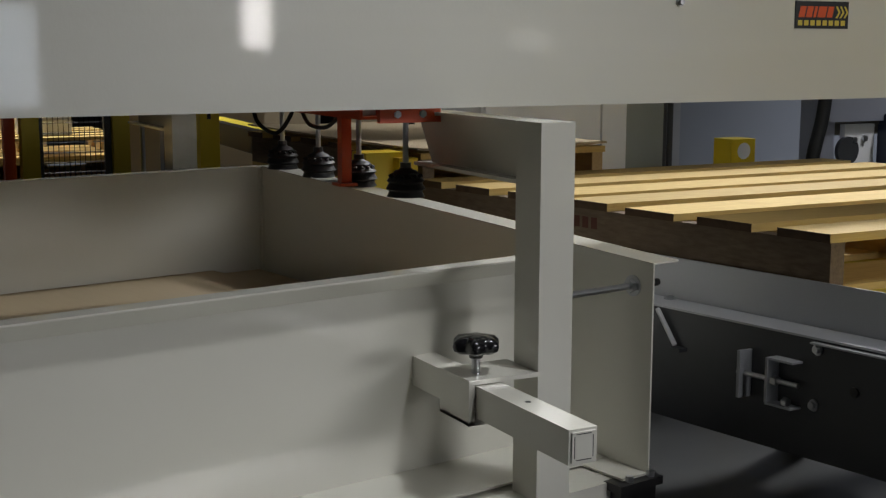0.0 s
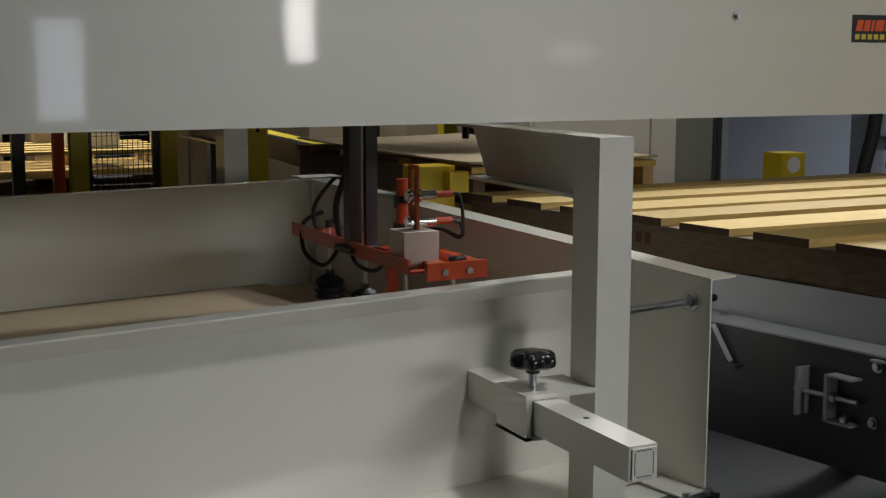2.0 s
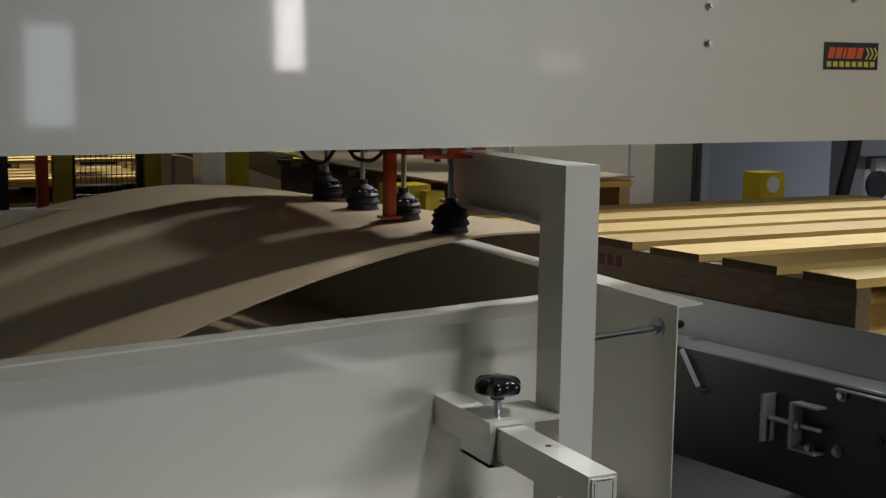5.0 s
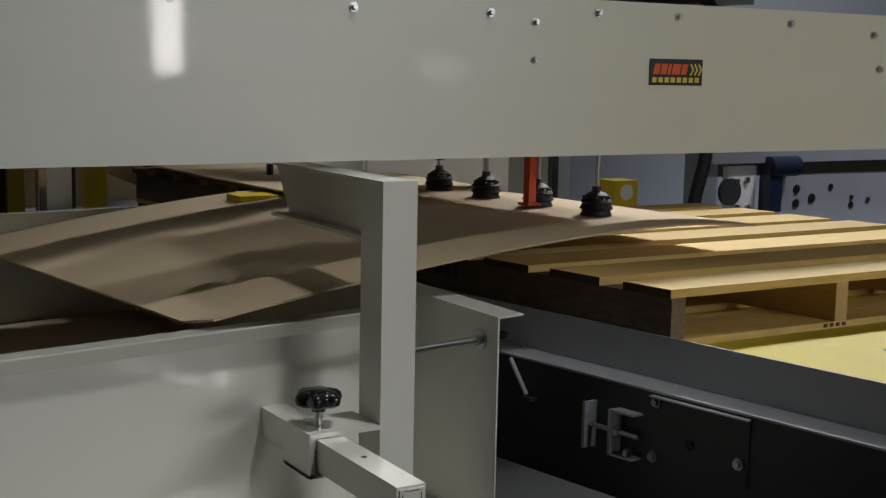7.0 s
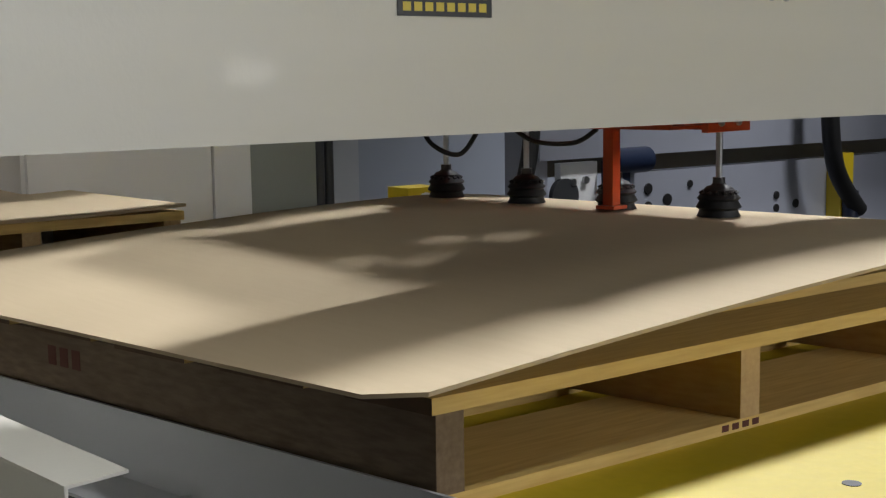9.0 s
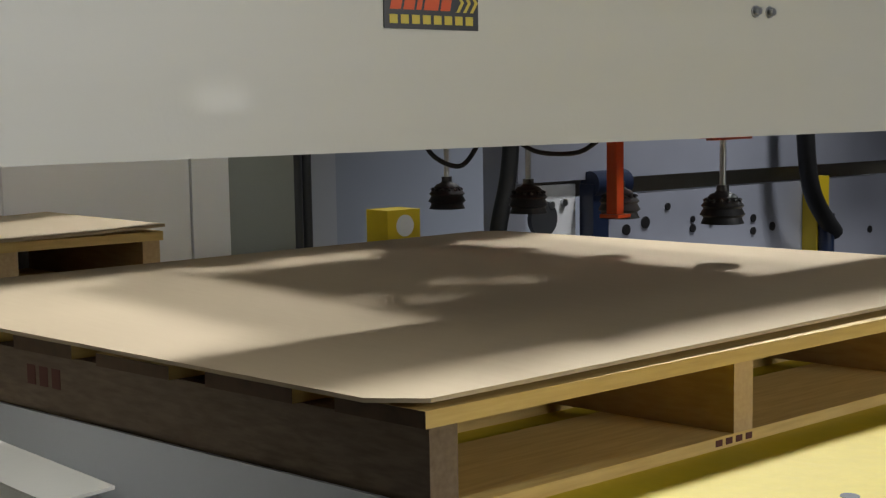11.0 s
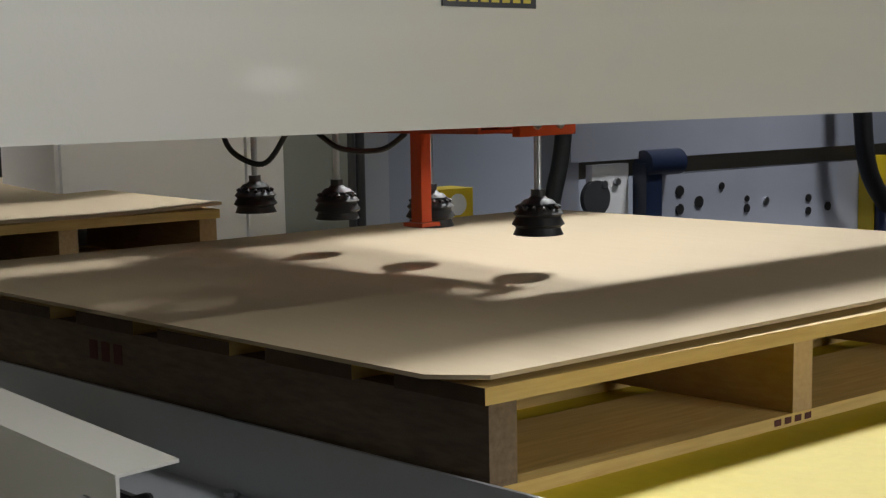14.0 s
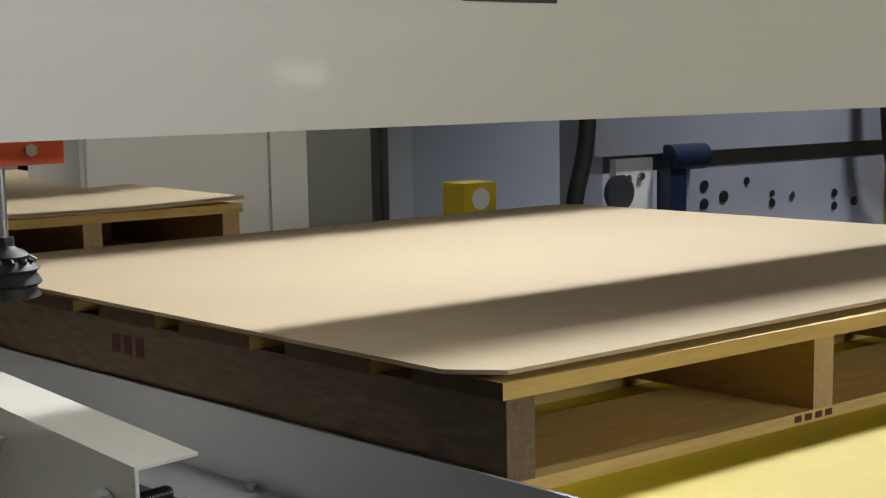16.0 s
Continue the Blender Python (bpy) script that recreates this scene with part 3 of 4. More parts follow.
strips = []
for i in range(NS):
    # each strip keeps its own stretch of the sheet's length, so that the grain runs on
    bm = bmesh.new()
    m = 12
    rows_ = []
    for j in range(m + 1):
        ring = []
        for x, z in ((SW * i, 0), (SW * (i + 1), 0), (SW * (i + 1), 0.005), (SW * i, 0.005)):
            cut = corner_cut(x)
            y = cut + (SD - 2 * cut) * j / m
            ring.append(bm.verts.new((x - SSH * y, y, z)))
        rows_.append(ring)
    for a, c in zip(rows_, rows_[1:]):
        for k in range(4):
            if (k == 1 and i < NS - 1) or (k == 3 and i > 0):
                continue
            bm.faces.new((a[k], a[(k + 1) % 4], c[(k + 1) % 4], c[k]))
    bm.faces.new(rows_[0][::-1])
    bm.faces.new(rows_[-1])
    strips.append(part("sheet_strip", bm, CARD, moving))

# ---- suction gripper ----
gr = thing("suction_gripper", "orange vacuum gripper frame with four black bellows cups", "gripper")
cup_profile = [(0, 0.062), (0.012, 0.062), (0.016, 0.058), (0.023, 0.056), (0.029, 0.050), (0.027, 0.046), (0.035, 0.041), (0.041, 0.034), (0.036, 0.029),
               (0.039, 0.024), (0.043, 0.017), (0.036, 0.012), (0.038, 0.006), (0.041, 0.0), (0.03, 0.003), (0, 0.012)]
cup_me = mesh("cup", lathe(cup_profile, 36), RUBBER)
cups = []
CUPS = (0.355, 0.118, -0.118, -0.355)
for cy in CUPS:
    c = part("suction_cup", cup_me, None, gr, "black ribbed rubber bellows cup", pose(0, cy, 0))
    cups.append((c, cy))
    bm = bmesh.new()
    for k in range(14):
        a = k * 6.28318 / 14
        rod(bm, (0.030 * math.cos(a), 0.030 * math.sin(a), 0.046), (0.036 * math.cos(a), 0.036 * math.sin(a), 0.0425), 0.0035, 6)
    part("rib", bm, RUBBER, c)
    part("plunger", rods(((0, 0, 0.06), (0, 0, 0.19), 0.0062)), ZINC, c, "bright steel plunger rod")
    part("collar", rods(((0, 0, 0.06), (0, 0, 0.073), 0.012)), DARKSTEEL, c)
    part("fitting", rods(((0, 0, 0.186), (0, 0, 0.205), 0.010), ((0.0, 0, 0.20), (0.03, 0.0, 0.203), 0.006)), DARKSTEEL, c)
FZ = 0.163
fr = part("frame", blocks((-0.075, -0.30, FZ, 0.05, 0.42, FZ + 0.006), (-0.081, -0.30, FZ, -0.0752, 0.42, FZ + 0.034), bevel=0.0015), ORANGE, gr, "orange folded frame plate")
part("cross_bar", blocks((0.0505, -0.36, FZ - 0.004, 0.075, -0.12, FZ + 0.03), (-0.07, -0.375, FZ - 0.004, 0.075, -0.3605, FZ + 0.034), bevel=0.0015), ORANGE, fr)
for x in (-0.03, 0.03):
    part("bolt", rods(((x, -0.381, FZ + 0.014), (x, -0.3755, FZ + 0.014), 0.008), n=6), ZINC, fr)
for y in (-0.27, -0.03, 0.2, 0.37):
    part("arm", blocks((-0.02, y - 0.02, FZ + 0.0065, 0.02, y + 0.02, FZ + 0.02), bevel=0.002), ORANGE, fr)
stop = part("stop_rod", blocks((-0.058, -0.152, 0.012, -0.034, -0.128, FZ - 0.0005), bevel=0.003), ORANGE, gr, "orange square stop leg with a foot")
part("foot", blocks((-0.068, -0.162, 0.005, -0.024, -0.118, 0.0117), bevel=0.002), ORANGE, stop)
part("reservoir", blocks((-0.066, -0.25, FZ + 0.0065, 0.02, -0.17, FZ + 0.085), bevel=0.008), MILK, gr, "milky plastic sensor cover")
tb = part("tube_post", rods(((0.0, -0.10, FZ + 0.02), (0.0, -0.10, FZ + 0.19), 0.014)), ORANGE, gr, "orange tube post with black clamps")
for z in (0.07, 0.135):
    part("clamp", rods(((0.0, -0.10, FZ + z), (0.0, -0.10, FZ + z + 0.016), 0.021)), PLASTIC, tb)
sb = part("sensor_bracket", blocks((-0.006, -0.215, FZ - 0.0185, 0.0, -0.17, FZ + 0.10), (-0.006, -0.182, FZ + 0.10, 0.0, -0.17, FZ + 0.19), (-0.006, -0.215, FZ + 0.10, 0.0, -0.203, FZ + 0.19), (-0.006, -0.203, FZ + 0.18, 0.0, -0.182, FZ + 0.19), bevel=0.001), ORANGE, gr, "slotted orange sensor bracket", pose(-0.012, 0, 0.04))
for z in (0.06, 0.12):
    s = part("sensor", rods(((-0.022, -0.193, FZ + z), (0.05, -0.193, FZ + z), 0.011), ((-0.016, -0.193, FZ + z), (-0.008, -0.193, FZ + z), 0.016), ((0.004, -0.193, FZ + z), (0.012, -0.193, FZ + z), 0.016)), CHROME, sb, "threaded chrome proximity sensor")
    part("plug", rods(((0.05, -0.193, FZ + z), (0.092, -0.193, FZ + z), 0.008)), ORANGE, s)
    part("cable", tube([(0.09, -0.193, FZ + z), (0.115, -0.195, FZ + z - 0.01), (0.12, -0.19, FZ + 0.02), (0.10, -0.12, FZ + 0.03), (0.06, -0.05, FZ + 0.02)], 0.004), RUBBER, s)
mast = part("mast", blocks((-0.081, 0.02, FZ + 0.02, -0.051, 0.06, 1.05), (-0.039, 0.02, FZ + 0.02, -0.009, 0.06, 1.05), bevel=0.003), DARKSTEEL, gr, "dark twin steel lifting mast")
part("rail_strip", blocks((-0.0505, 0.03, FZ + 0.02, -0.0395, 0.05, 1.04)), ZINC, mast)
part("mount", blocks((-0.095, -0.01, FZ + 0.0065, 0.01, 0.09, FZ + 0.0195), bevel=0.002), DARKSTEEL, mast)
for pts, r, m_ in ((((-0.02, 0.345, 0.23), (-0.07, 0.36, 0.20), (-0.08, 0.33, 0.13), (-0.05, 0.27, 0.10), (-0.02, 0.24, 0.15), (-0.03, 0.20, FZ + 0.04)), 0.0055, RUBBER),
                   (((-0.055, 0.30, FZ + 0.01), (-0.06, 0.31, FZ + 0.08), (-0.045, 0.24, FZ + 0.15), (-0.03, 0.15, FZ + 0.20)), 0.0055, RUBBER),
                   (((-0.045, 0.16, FZ + 0.0), (-0.055, 0.17, FZ + 0.10), (-0.04, 0.13, FZ + 0.2), (-0.036, 0.09, FZ + 0.3)), 0.008, RUBBER),
                   (((-0.04, 0.12, FZ - 0.004), (-0.05, 0.05, FZ - 0.03), (-0.05, -0.05, FZ - 0.03), (-0.04, -0.10, FZ - 0.002)), 0.005, RUBBER),
                   (((0.045, 0.05, FZ + 0.33), (0.075, 0.04, FZ + 0.39), (0.095, 0.035, FZ + 0.48), (0.10, 0.03, FZ + 0.60), (0.09, 0.03, FZ + 0.80)), 0.015, HOSEGREY)):
    part("hose", tube(pts, r), m_, gr)
part("valve", rods(((0.05, -0.02, FZ + 0.02), (0.05, -0.02, FZ + 0.12), 0.008), ((0.05, -0.02, FZ + 0.115), (0.02, -0.02, FZ + 0.12), 0.009)), DARKSTEEL, gr)
part("tag", blocks((-0.16, 0.13, FZ + 0.178, -0.055, 0.20, FZ + 0.1795)), WHITE, gr, "thin white card tag")

# ---- carriage running along the beams ----
ca = thing("gantry_carriage", "dark steel carriage bridging the two gantry beams", "carriage")
part("bridge", blocks((-0.30, -0.46, 1.64, -0.18, 0.58, 1.665), (0.30, -0.46, 1.64, 0.42, 0.58, 1.665), bevel=0.003), DARKGREY, ca)
part("lift_plate", blocks((-0.30, -0.40, 1.74, -0.095, 0.48, 1.76), (0.05, -0.40, 1.74, 0.44, 0.48, 1.76), (-0.0945, 0.10, 1.74, 0.0495, 0.48, 1.76), (-0.0945, -0.40, 1.74, 0.0495, 0.0, 1.76), bevel=0.003), DARKGREY, ca)
part("hanger", blocks((-0.26, -0.30, 1.6655, -0.22, 0.28, 1.7395), (0.36, -0.30, 1.6655, 0.40, 0.28, 1.7395), bevel=0.003), DARKGREY, ca)
for x in (-0.3, 0.3):
    part("roller", rods(((x, -0.47, 1.66), (x, -0.41, 1.66), 0.029)), DARKSTEEL, ca)

# ---- right background: strapping machine, cabinet, posts ----
cab = thing("control_cabinet", "white enamelled control cabinet", "cabinet", at=pose(-0.13, -0.16, 0))
part("body", blocks((1.02, 1.97, 0.06, 1.62, 2.35, 1.75), bevel=0.006), WHITE, cab)
part("door", blocks((1.03, 1.953, 0.10, 1.50, 1.9695, 1.73), bevel=0.004), WHITE, cab)
part("side_trim", blocks((1.51, 1.955, 0.10, 1.615, 1.9695, 1.73), bevel=0.003), WHITE, cab)
part("plinth", blocks((1.03, 1.99, 0.0, 1.61, 2.33, 0.0595)), DARKGREY, cab)
col = thing("steel_column", "grey-green boxed steel column", "column", at=pose(-0.157, -0.23, 0))
part("shaft", blocks((1.76, 2.25, 0.0, 1.98, 2.42, 2.6), bevel=0.004), GREYGREEN, col)
part("conduit", rods(((2.04, 2.34, 0.0), (2.04, 2.34, 2.5), 0.022), ((2.09, 2.36, 0.0), (2.09, 2.36, 2.5), 0.018)), DARKGREY, col)
jb = thing("junction_box", "grey steel junction box on the partition", "junction box")
part("body", blocks((2.17, 2.60, 0.80, 2.36, 2.7195, 1.22), bevel=0.006), GREY, jb)
part("gland", rods(((2.26, 2.66, 1.22), (2.26, 2.66, 1.30), 0.02)), DARKGREY, jb)

ysb = thing("yellow_switch_box", "yellow switch box with a white round label", "switch box")
part("housing", blocks((2.06, 1.895, 0.84, 2.18, 2.0, 1.03), bevel=0.008), YELLOW, ysb)
part("label_disc", rods(((2.123, 1.8935, 0.983), (2.123, 1.8945, 0.983), 0.032), n=32), WHITE, ysb, "round white label")
part("stand", blocks((2.09, 1.92, 0.0, 2.15, 1.98, 0.8395)), YELLOW, ysb)

wr = thing("strapping_machine", "grey aluminium machine frame with bolted plates", "machine", at=pose(-0.07, -0.02, 0))
part("column", blocks((2.70, 2.05, 0.0, 2.80, 2.15, 1.42), bevel=0.004), ALU, wr)
part("column_foot", blocks((2.66, 2.02, 0.0, 2.84, 2.18, 0.02)), ALU, wr)
hd = part("head_rail", blocks((2.74, 2.02, 1.075, 5.6, 2.0495, 1.40), bevel=0.005), ALU, wr, "broad aluminium head rail")
part("recess", blocks((2.83, 2.10, 1.012, 5.6, 2.14, 1.0745)), BROWNGREY, wr)
pl = part("side_plate", blocks((3.16, 2.05, 0.40, 5.6, 2.09, 1.0115), bevel=0.003), ALU, wr, "bolted aluminium side plate")
pl2 = part("bearing_plate", blocks((2.86, 2.05, 0.70, 3.03, 2.08, 1.06), bevel=0.004), WHITE, wr, "white bearing plate")
part("bearing", rods(((2.875, 2.04, 0.95), (2.875, 2.06, 0.95), 0.06), n=32), DARKGREY, pl2)
part("motor", rods(((3.05, 2.0, 1.06), (3.22, 2.0, 1.06), 0.045)), BLUEBLACK, wr, "dark blue gear motor")
part("gear_box", blocks((3.045, 1.98, 0.86, 3.12, 2.045, 1.06), bevel=0.012), BLUEBLACK, wr)
part("regulator", blocks((3.05, 1.99, 0.70, 3.14, 2.045, 0.8595), bevel=0.01), GREY, wr)
for x, z in ((2.91, 0.995), (2.97, 1.0), (2.92, 0.88), (2.98, 0.88)):
    part("bolt", rods(((x, 2.037, z), (x, 2.0495, z), 0.013), n=12), ZINC, pl2)
rb = random.Random(5)
for x, z, r in ((3.28, 0.95, .02), (3.28, 0.885, .02), (3.38, 0.905, .022), (3.5, 0.955, .014), (3.64, 0.90, .012), (3.64, 0.865, .016), (3.75, 0.885, .015), (4.0, 0.88, .016), (4.0, 0.83, .016), (4.12, 0.84, .018), (4.35, 0.86, .014), (4.5, 0.80, .016), (4.8, 0.78, .016)):
    part("bolt", rods(((x, 2.0445, z), (x, 2.0495, z), r), n=12), ZINC if rb.random() < 0.35 else DARKSTEEL, pl)
for i in range(7):
    x = 3.05 + i * 0.36
    part("rivet", rods(((x, 2.014, 1.345), (x, 2.0195, 1.345), 0.01)), DARKSTEEL, hd)
cyl = part("pneumatic_unit", blocks((4.32, 1.98, 0.62, 4.40, 2.0495, 1.03), bevel=0.008), YELLOW, wr, "yellow and black pneumatic unit")
part("sleeve", rods(((4.36, 1.965, 0.70), (4.36, 1.965, 0.88), 0.035)), BLUEBLACK, cyl)
part("hose", tube([(2.69, 2.0, 1.5), (2.675, 1.98, 1.25), (2.65, 1.97, 1.10), (2.60, 1.96, 0.95), (2.58, 1.98, 0.75), (2.62, 2.1, 0.5)], 0.028), RUBBER, wr, "thick black hose")
part("hose", tube([(4.1, 1.9, 1.6), (4.12, 1.9, 1.25), (4.2, 1.92, 0.98), (4.4, 1.95, 0.80)], 0.035), RUBBER, wr)

# ---- left background: guard fence, cartons, pallets, lift table ----
LY = 4.6


def guard_post(x, h=2.2, w=0.085):
    p = thing("guard_post", "yellow steel guard fence post", "fence post", "guard fence posts", at=pose(x, LY, 0))
    part("tube", blocks((-w / 2, -w / 2, 0.0, w / 2, w / 2, h), bevel=0.006), YELLOW, p)
    part("foot", blocks((-0.09, -0.09, 0.0, 0.09, 0.09, 0.012)), YELLOW, p)


for gx in (-0.115, 0.335, 1.95, 2.35, 2.75):
    guard_post(gx)
tf = thing("mesh_panel", "black wire mesh guard panel between yellow posts", "fence panel")
bm = bmesh.new()
for i in range(14):
    x = -0.05 + i * 0.026
    rod(bm, (x, LY, 0.3), (x, LY, 2.1), 0.0022, 5)
for i in range(36):
    z = 0.3 + i * 0.05
    rod(bm, (-0.06, LY + 0.004, z), (0.285, LY + 0.004, z), 0.0022, 5)
part("wire", bm, BLACK, tf)
part("edge", blocks((-0.07, LY - 0.012, 0.28, -0.05, LY + 0.012, 2.12), (0.255, LY - 0.012, 0.28, 0.29, LY + 0.012, 2.12)), BLACK, tf)
rp = thing("red_post", "dark red steel post beside the guard fence", "post")
part("tube", blocks((-0.22, LY + 0.1, 0, -0.165, LY + 0.16, 2.2), bevel=0.004), REDPAINT, rp)
dp = thing("dark_post", "black steel post at the fence end", "post")
part("tube", blocks((-0.42, LY + 0.1, 0, -0.36, LY + 0.16, 2.2), bevel=0.004), BLACK, dp)


def carton(x, y, z, w, d, h, m=None):
    c = thing("carton", "brown cardboard carton in the storage area", "carton", "cartons", at=pose(x, y, z))
    part("body", blocks((0, 0, 0, w, d, h), bevel=0.004), CARD, c)
    part("tape", blocks((w * 0.46, -0.0015, h * 0.6, w * 0.54, -0.0005, h)), MILK, c)


for x, y, z, w, d, h in ((0.55, 5.4, 0.62, 0.42, 0.5, 0.95), (-0.75, 6.4, 0.62, 0.5, 0.5, 0.7), (-0.1, 6.1, 0.62, 0.35, 0.4, 0.5), (0.98, 5.6, 0.62, 0.5, 0.5, 0.8), (1.6, 6.5, 0.6, 0.6, 0.5, 0.9), (2.6, 6.6, 0.6, 0.5, 0.5, 0.8)):
    carton(x, y, z, w, d, h)
rack = thing("storage_table", "long steel table under stored cartons and pallets", "table")
part("top", blocks((-2.4, 5.2, 0.55, 3.6, 7.2, 0.6195)), DARKGREY, rack)
for lx in (-2.3, 0.5, 3.4):
    part("leg", blocks((lx, 5.3, 0, lx + 0.1, 5.4, 0.5495)), DARKGREY, rack)
    part("leg", blocks((lx, 7.0, 0, lx + 0.1, 7.1, 0.5495)), DARKGREY, rack)
for i, (x, y, z) in enumerate(((-1.6, 5.3, 0.6205), (-1.6, 5.3, 0.749), (-0.45, 5.35, 0.6205), (-0.45, 5.35, 0.749))):
    pallet("grey weathered pallet in a low stack", pose(x, y, z), 1.0, 0.9, "stored pallets", 0.0, (0.1, 0.1, 0.1, 0.1, 0.1))
ws = thing("white_crate", "white slatted plastic crate behind the fence", "crate", at=pose(0.02, 5.5, 0.8785))
part("body", blocks((0, 0, 0, 0.26, 0.3, 0.36), bevel=0.01), WHITE, ws)
for i in range(4):
    part("slat", blocks((0.0, -0.012, 0.03 + i * 0.085, 0.26, -0.0005, 0.085 + i * 0.085)), WHITE, ws)

lt = thing("roller_conveyor", "small conveyor with a yellow belt and black side rail", "conveyor")
part("belt", blocks((0.62, 3.2, 0.975, 0.86, 5.1, 0.99), shear=-0.08, y_ref=3.2), DECKYEL, lt)
part("side_rail", blocks((0.56, 3.2, 0.93, 0.61, 5.1, 1.03), (0.87, 3.2, 0.93, 0.90, 5.1, 0.985), shear=-0.08, y_ref=3.2), BLACK, lt)
for ly in (3.3, 4.8):
    part("leg", blocks((0.62, ly, 0.0, 0.70, ly + 0.08, 0.974)), DARKGREY, lt)
yp = thing("guard_stub", "short yellow guard post with a slotted face", "post")
part("tube", blocks((0.245, 2.92, 0.0, 0.325, 3.0, 1.28), bevel=0.005), YELLOW, yp)
for z in (1.10, 1.18):
    part("slot", blocks((0.275, 2.9175, z, 0.29, 2.9195, z + 0.04)), BLACK, yp)
lever = thing("lever_stand", "thin steel stand with a white round head", "stand")
part("stem", rods(((0.44, 4.55, 0.0), (0.44, 4.55, 1.32), 0.012)), ZINC, lever)
part("head", rods(((0.44, 4.53, 1.33), (0.44, 4.57, 1.33), 0.035)), WHITE, lever)


# ---- what moves ----
def sheet_rows():
    """per time: x and y of the sheet's gripped line, its height, the trailing end's height, yaw"""
    return [
        (0.0, -0.14, 0.36, 0.729, 0.729, 9), (3.35, -0.14, 0.36, 0.729, 0.729, 9), (3.8, -0.12, 0.36, 0.87, 0.735, 9), (4.4, -0.09, 0.36, 1.06, 0.745, 9),
        (4.9, -0.03, 0.375, 1.068, 0.75, 9), (5.3, 0.06, 0.38, 1.07, 0.765, 8.5), (5.5, 0.12, 0.38, 1.073, 0.785, 8), (6.0, 0.345, 0.35, 1.085, 0.865, 6),
        (6.5, 0.594, 0.29, 1.095, 0.90, 3), (7.0, 0.855, 0.22, 1.097, 0.955, 0), (7.5, 1.114, 0.16, 1.091, 0.99, 0), (7.7, 1.225, 0.07, 1.092, 1.0, 1),
        (7.9, 1.384, -0.04, 1.087, 1.01, 2.5), (8.2, 1.517, -0.08, 1.089, 1.017, 3), (8.5, 1.671, -0.08, 1.090, 1.019, 2.5), (8.8, 1.72, -0.085, 1.085, 1.019, 2),
        (9.3, 1.755, -0.07, 1.05, 1.0185, 1.7), (9.7, 1.768, -0.06, 1.0185, 1.0185, 1.5), (10.1, 1.768, -0.06, 1.0185, 1.0185, 1.5), (16.0, 1.768, -0.06, 1.0185, 1.0185, 1.5)]


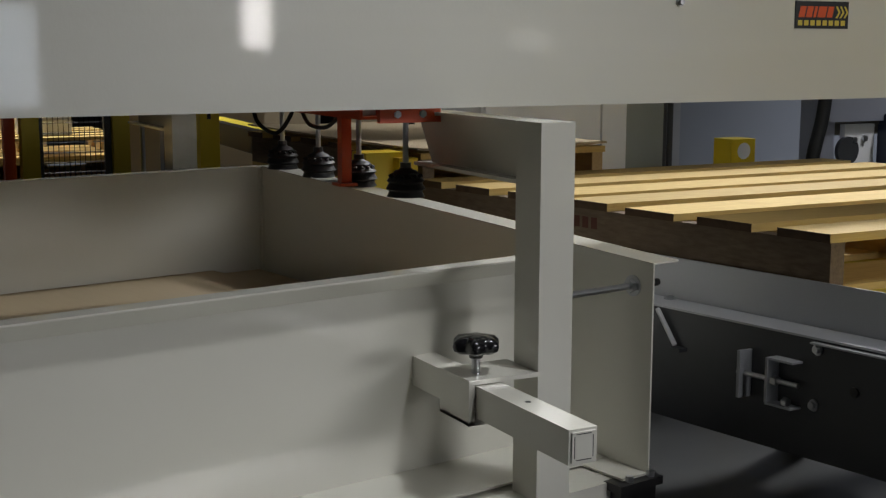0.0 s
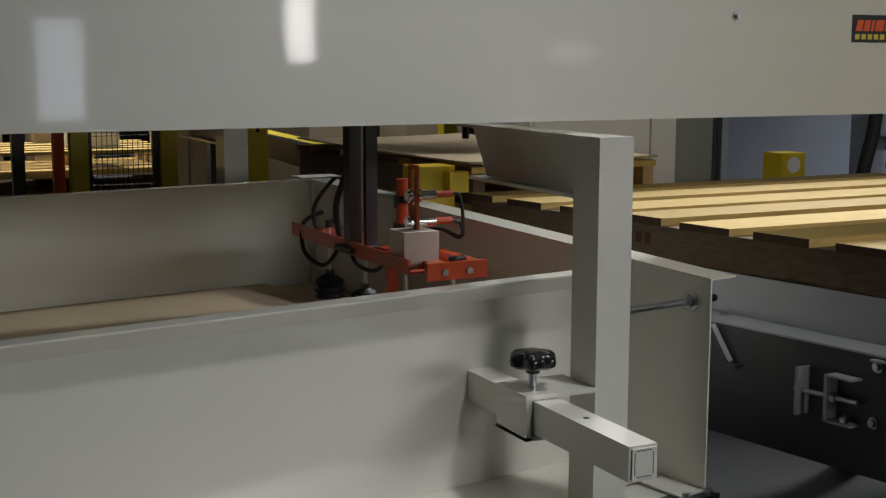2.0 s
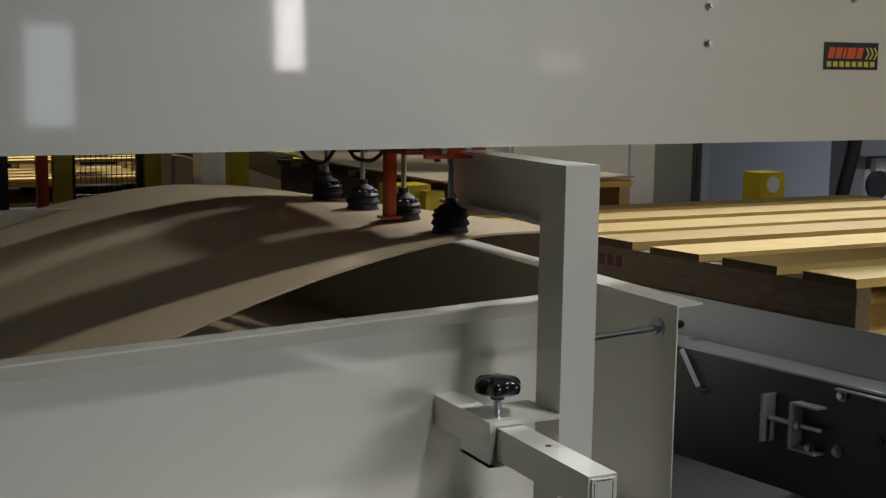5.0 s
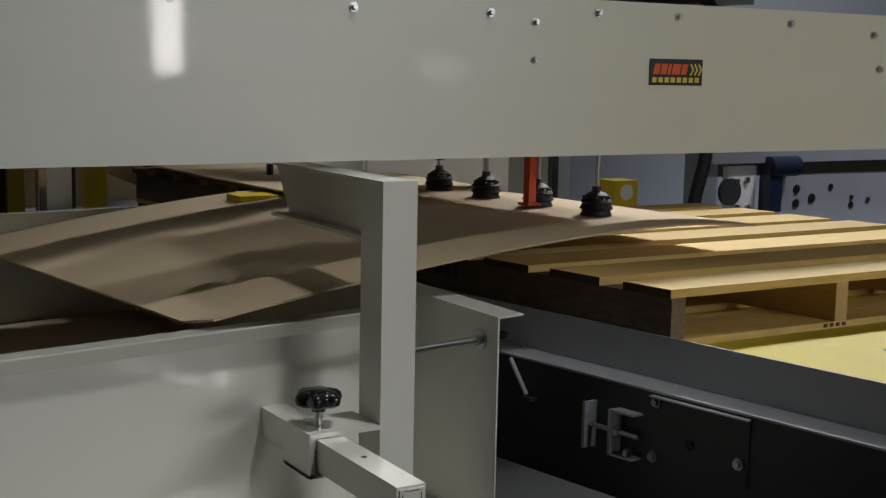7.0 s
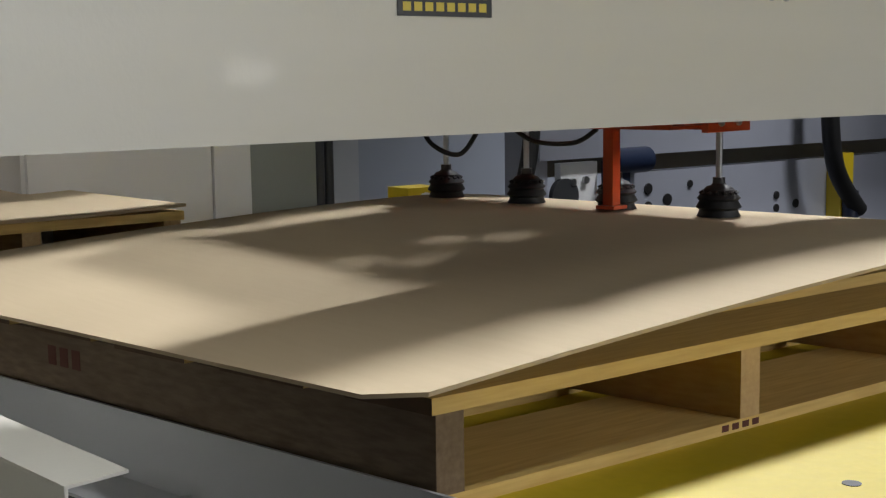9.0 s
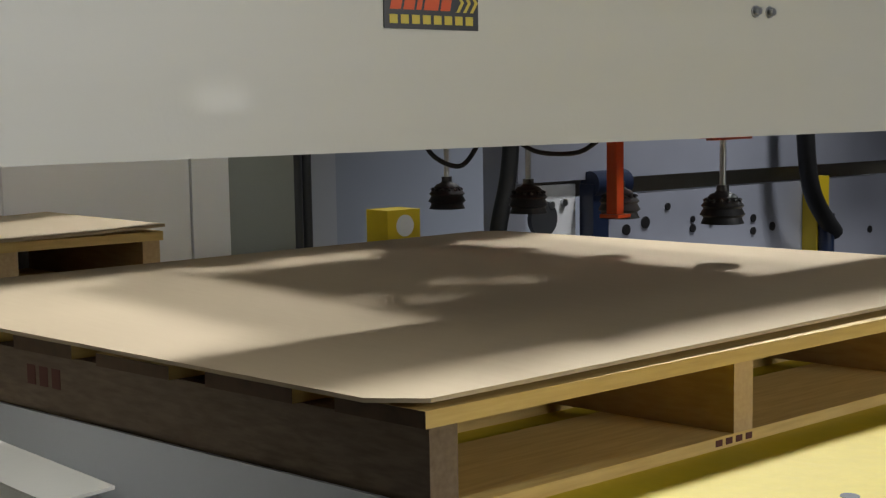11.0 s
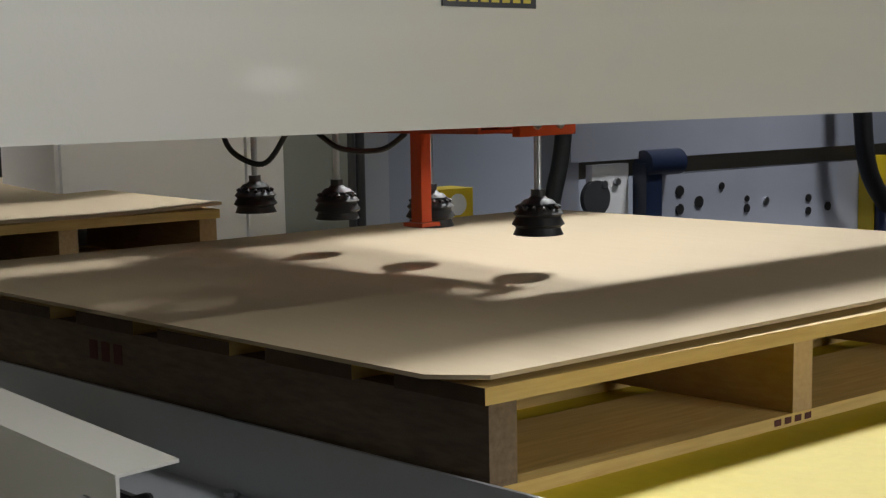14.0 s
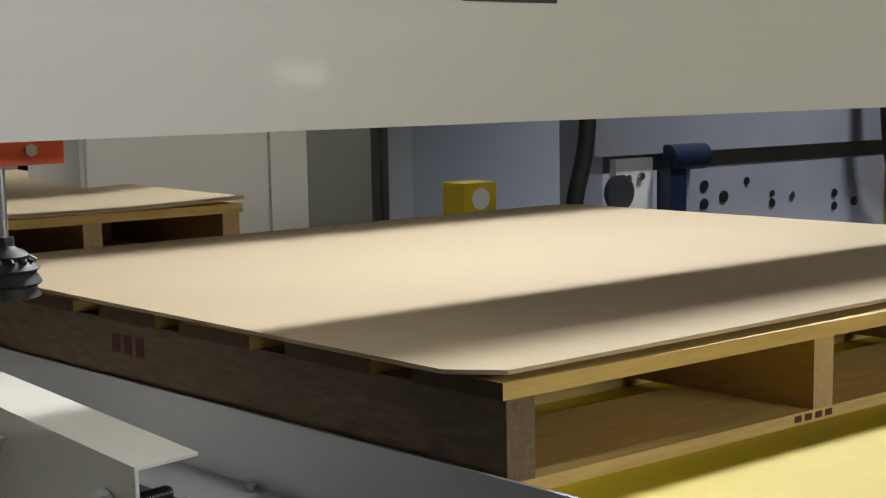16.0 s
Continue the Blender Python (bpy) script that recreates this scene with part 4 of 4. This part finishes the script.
def motions():
    grip = [(0, -0.066, 1.07, 1), (1.5, -0.066, 1.07, 1), (1.6, -0.07, 1.025, 1), (1.8, -0.08, 0.89, 1), (2.0, -0.085, 0.765, 1), (2.2, -0.09, 0.69, 1), (2.4, -0.09, 0.66, 1),
            (3.35, -0.09, 0.657, 1), (3.8, -0.066, 0.876, 1), (4.4, -0.066, 1.066, 1), (4.9, -0.036, 1.074, 1), (5.3, 0.054, 1.076, 1), (5.5, 0.114, 1.079, 1), (6, 0.339, 1.091, 1), (6.5, 0.582, 1.101, 2), (7, 0.833, 1.103, 3.5),
            (7.5, 1.086, 1.097, 4.5), (7.7, 1.191, 1.098, 5.5), (7.9, 1.341, 1.093, 7), (8.2, 1.468, 1.095, 8), (8.5, 1.619, 1.096, 8.5), (8.8, 1.668, 1.091, 8.5), (9.3, 1.703, 1.056, 8.5), (9.7, 1.716, 1.024, 8.5), (10.1, 1.716, 1.025, 8.5),
            (10.6, 1.738, 1.088, 8.5), (11, 1.738, 1.096, 8.5), (12, 1.758, 1.089, 8.5), (12.5, 1.681, 1.087, 8.6), (13.1, 1.476, 1.089, 8.8), (13.8, 1.193, 1.087, 10), (14, 1.122, 1.084, 11), (14.5, 0.896, 1.085, 11), (15.2, 0.598, 1.078, 11), (15.5, 0.473, 1.073, 10), (16, 0.248, 1.072, 9)]
    for c, cy in cups:
        walk(c, [(t, pose(0, cy, h)) for t, h in ((0, 0), (2.0, 0), (2.2, 0.045), (2.4, 0.075), (3.35, 0.078), (3.6, 0.05), (3.8, 0), (16, 0))])
    walk(gr, [(t, pose(x, 0.805, z, 0, 0, a)) for t, x, z, a in grip])
    walk(ca, [(t, pose(x, 0.80, 0)) for t, x, z, a in grip])
    walk(moving, [(t, pose(x, y, 0, 0, 0, a)) for t, x, y, z, e, a in sheet_rows()])
    cuts = [[] for _ in strips]
    for t, x, y, z, e, a in sheet_rows():
        # the sheet's line along x: level at the cups, sagging behind, a small droop ahead
        bend = max(0.0, min(1.0, (z - e) / 0.05))
        n = 400
        ahead, back = [], []
        px, pz = 0.0, z
        back.append((px, pz))
        D = SL - SLEAD
        for k in range(n):
            s0, s1 = D * k / n, D * (k + 1) / n
            h1 = z - (z - e) * (s1 / D) ** 1.6
            dz = h1 - pz
            ds = s1 - s0
            px -= math.sqrt(max(ds * ds - dz * dz, 1e-12))
            pz = h1
            back.append((px, pz))
        px, pz = 0.0, z
        ahead.append((px, pz))
        for k in range(100):
            s1 = SLEAD * (k + 1) / 100
            h1 = z - 0.018 * bend * (s1 / SLEAD) ** 2
            dz = h1 - pz
            ds = SLEAD / 100
            px += math.sqrt(ds * ds - dz * dz)
            pz = h1
            ahead.append((px, pz))

        def at(s):
            if s < D:
                f = (D - s) / D * n
                line = back
            else:
                f = (s - D) / SLEAD * 100
                line = ahead
            k = min(int(f), len(line) - 2)
            w = f - k
            return (line[k][0] * (1 - w) + line[k + 1][0] * w, line[k][1] * (1 - w) + line[k + 1][1] * w)

        for i in range(NS):
            a0, a1 = at(SW * i), at(SW * (i + 1) - 1e-6)
            tilt = math.degrees(math.atan2(a1[1] - a0[1], a1[0] - a0[0]))
            cuts[i].append((t, pose(a0[0] + 0.08, 0, a0[1]) @ Matrix.Rotation(radians(-tilt), 4, FOLD) @ pose(-SW * i, 0, 0)))
    for st, rows in zip(strips, cuts):
        walk(st, rows)


motions()
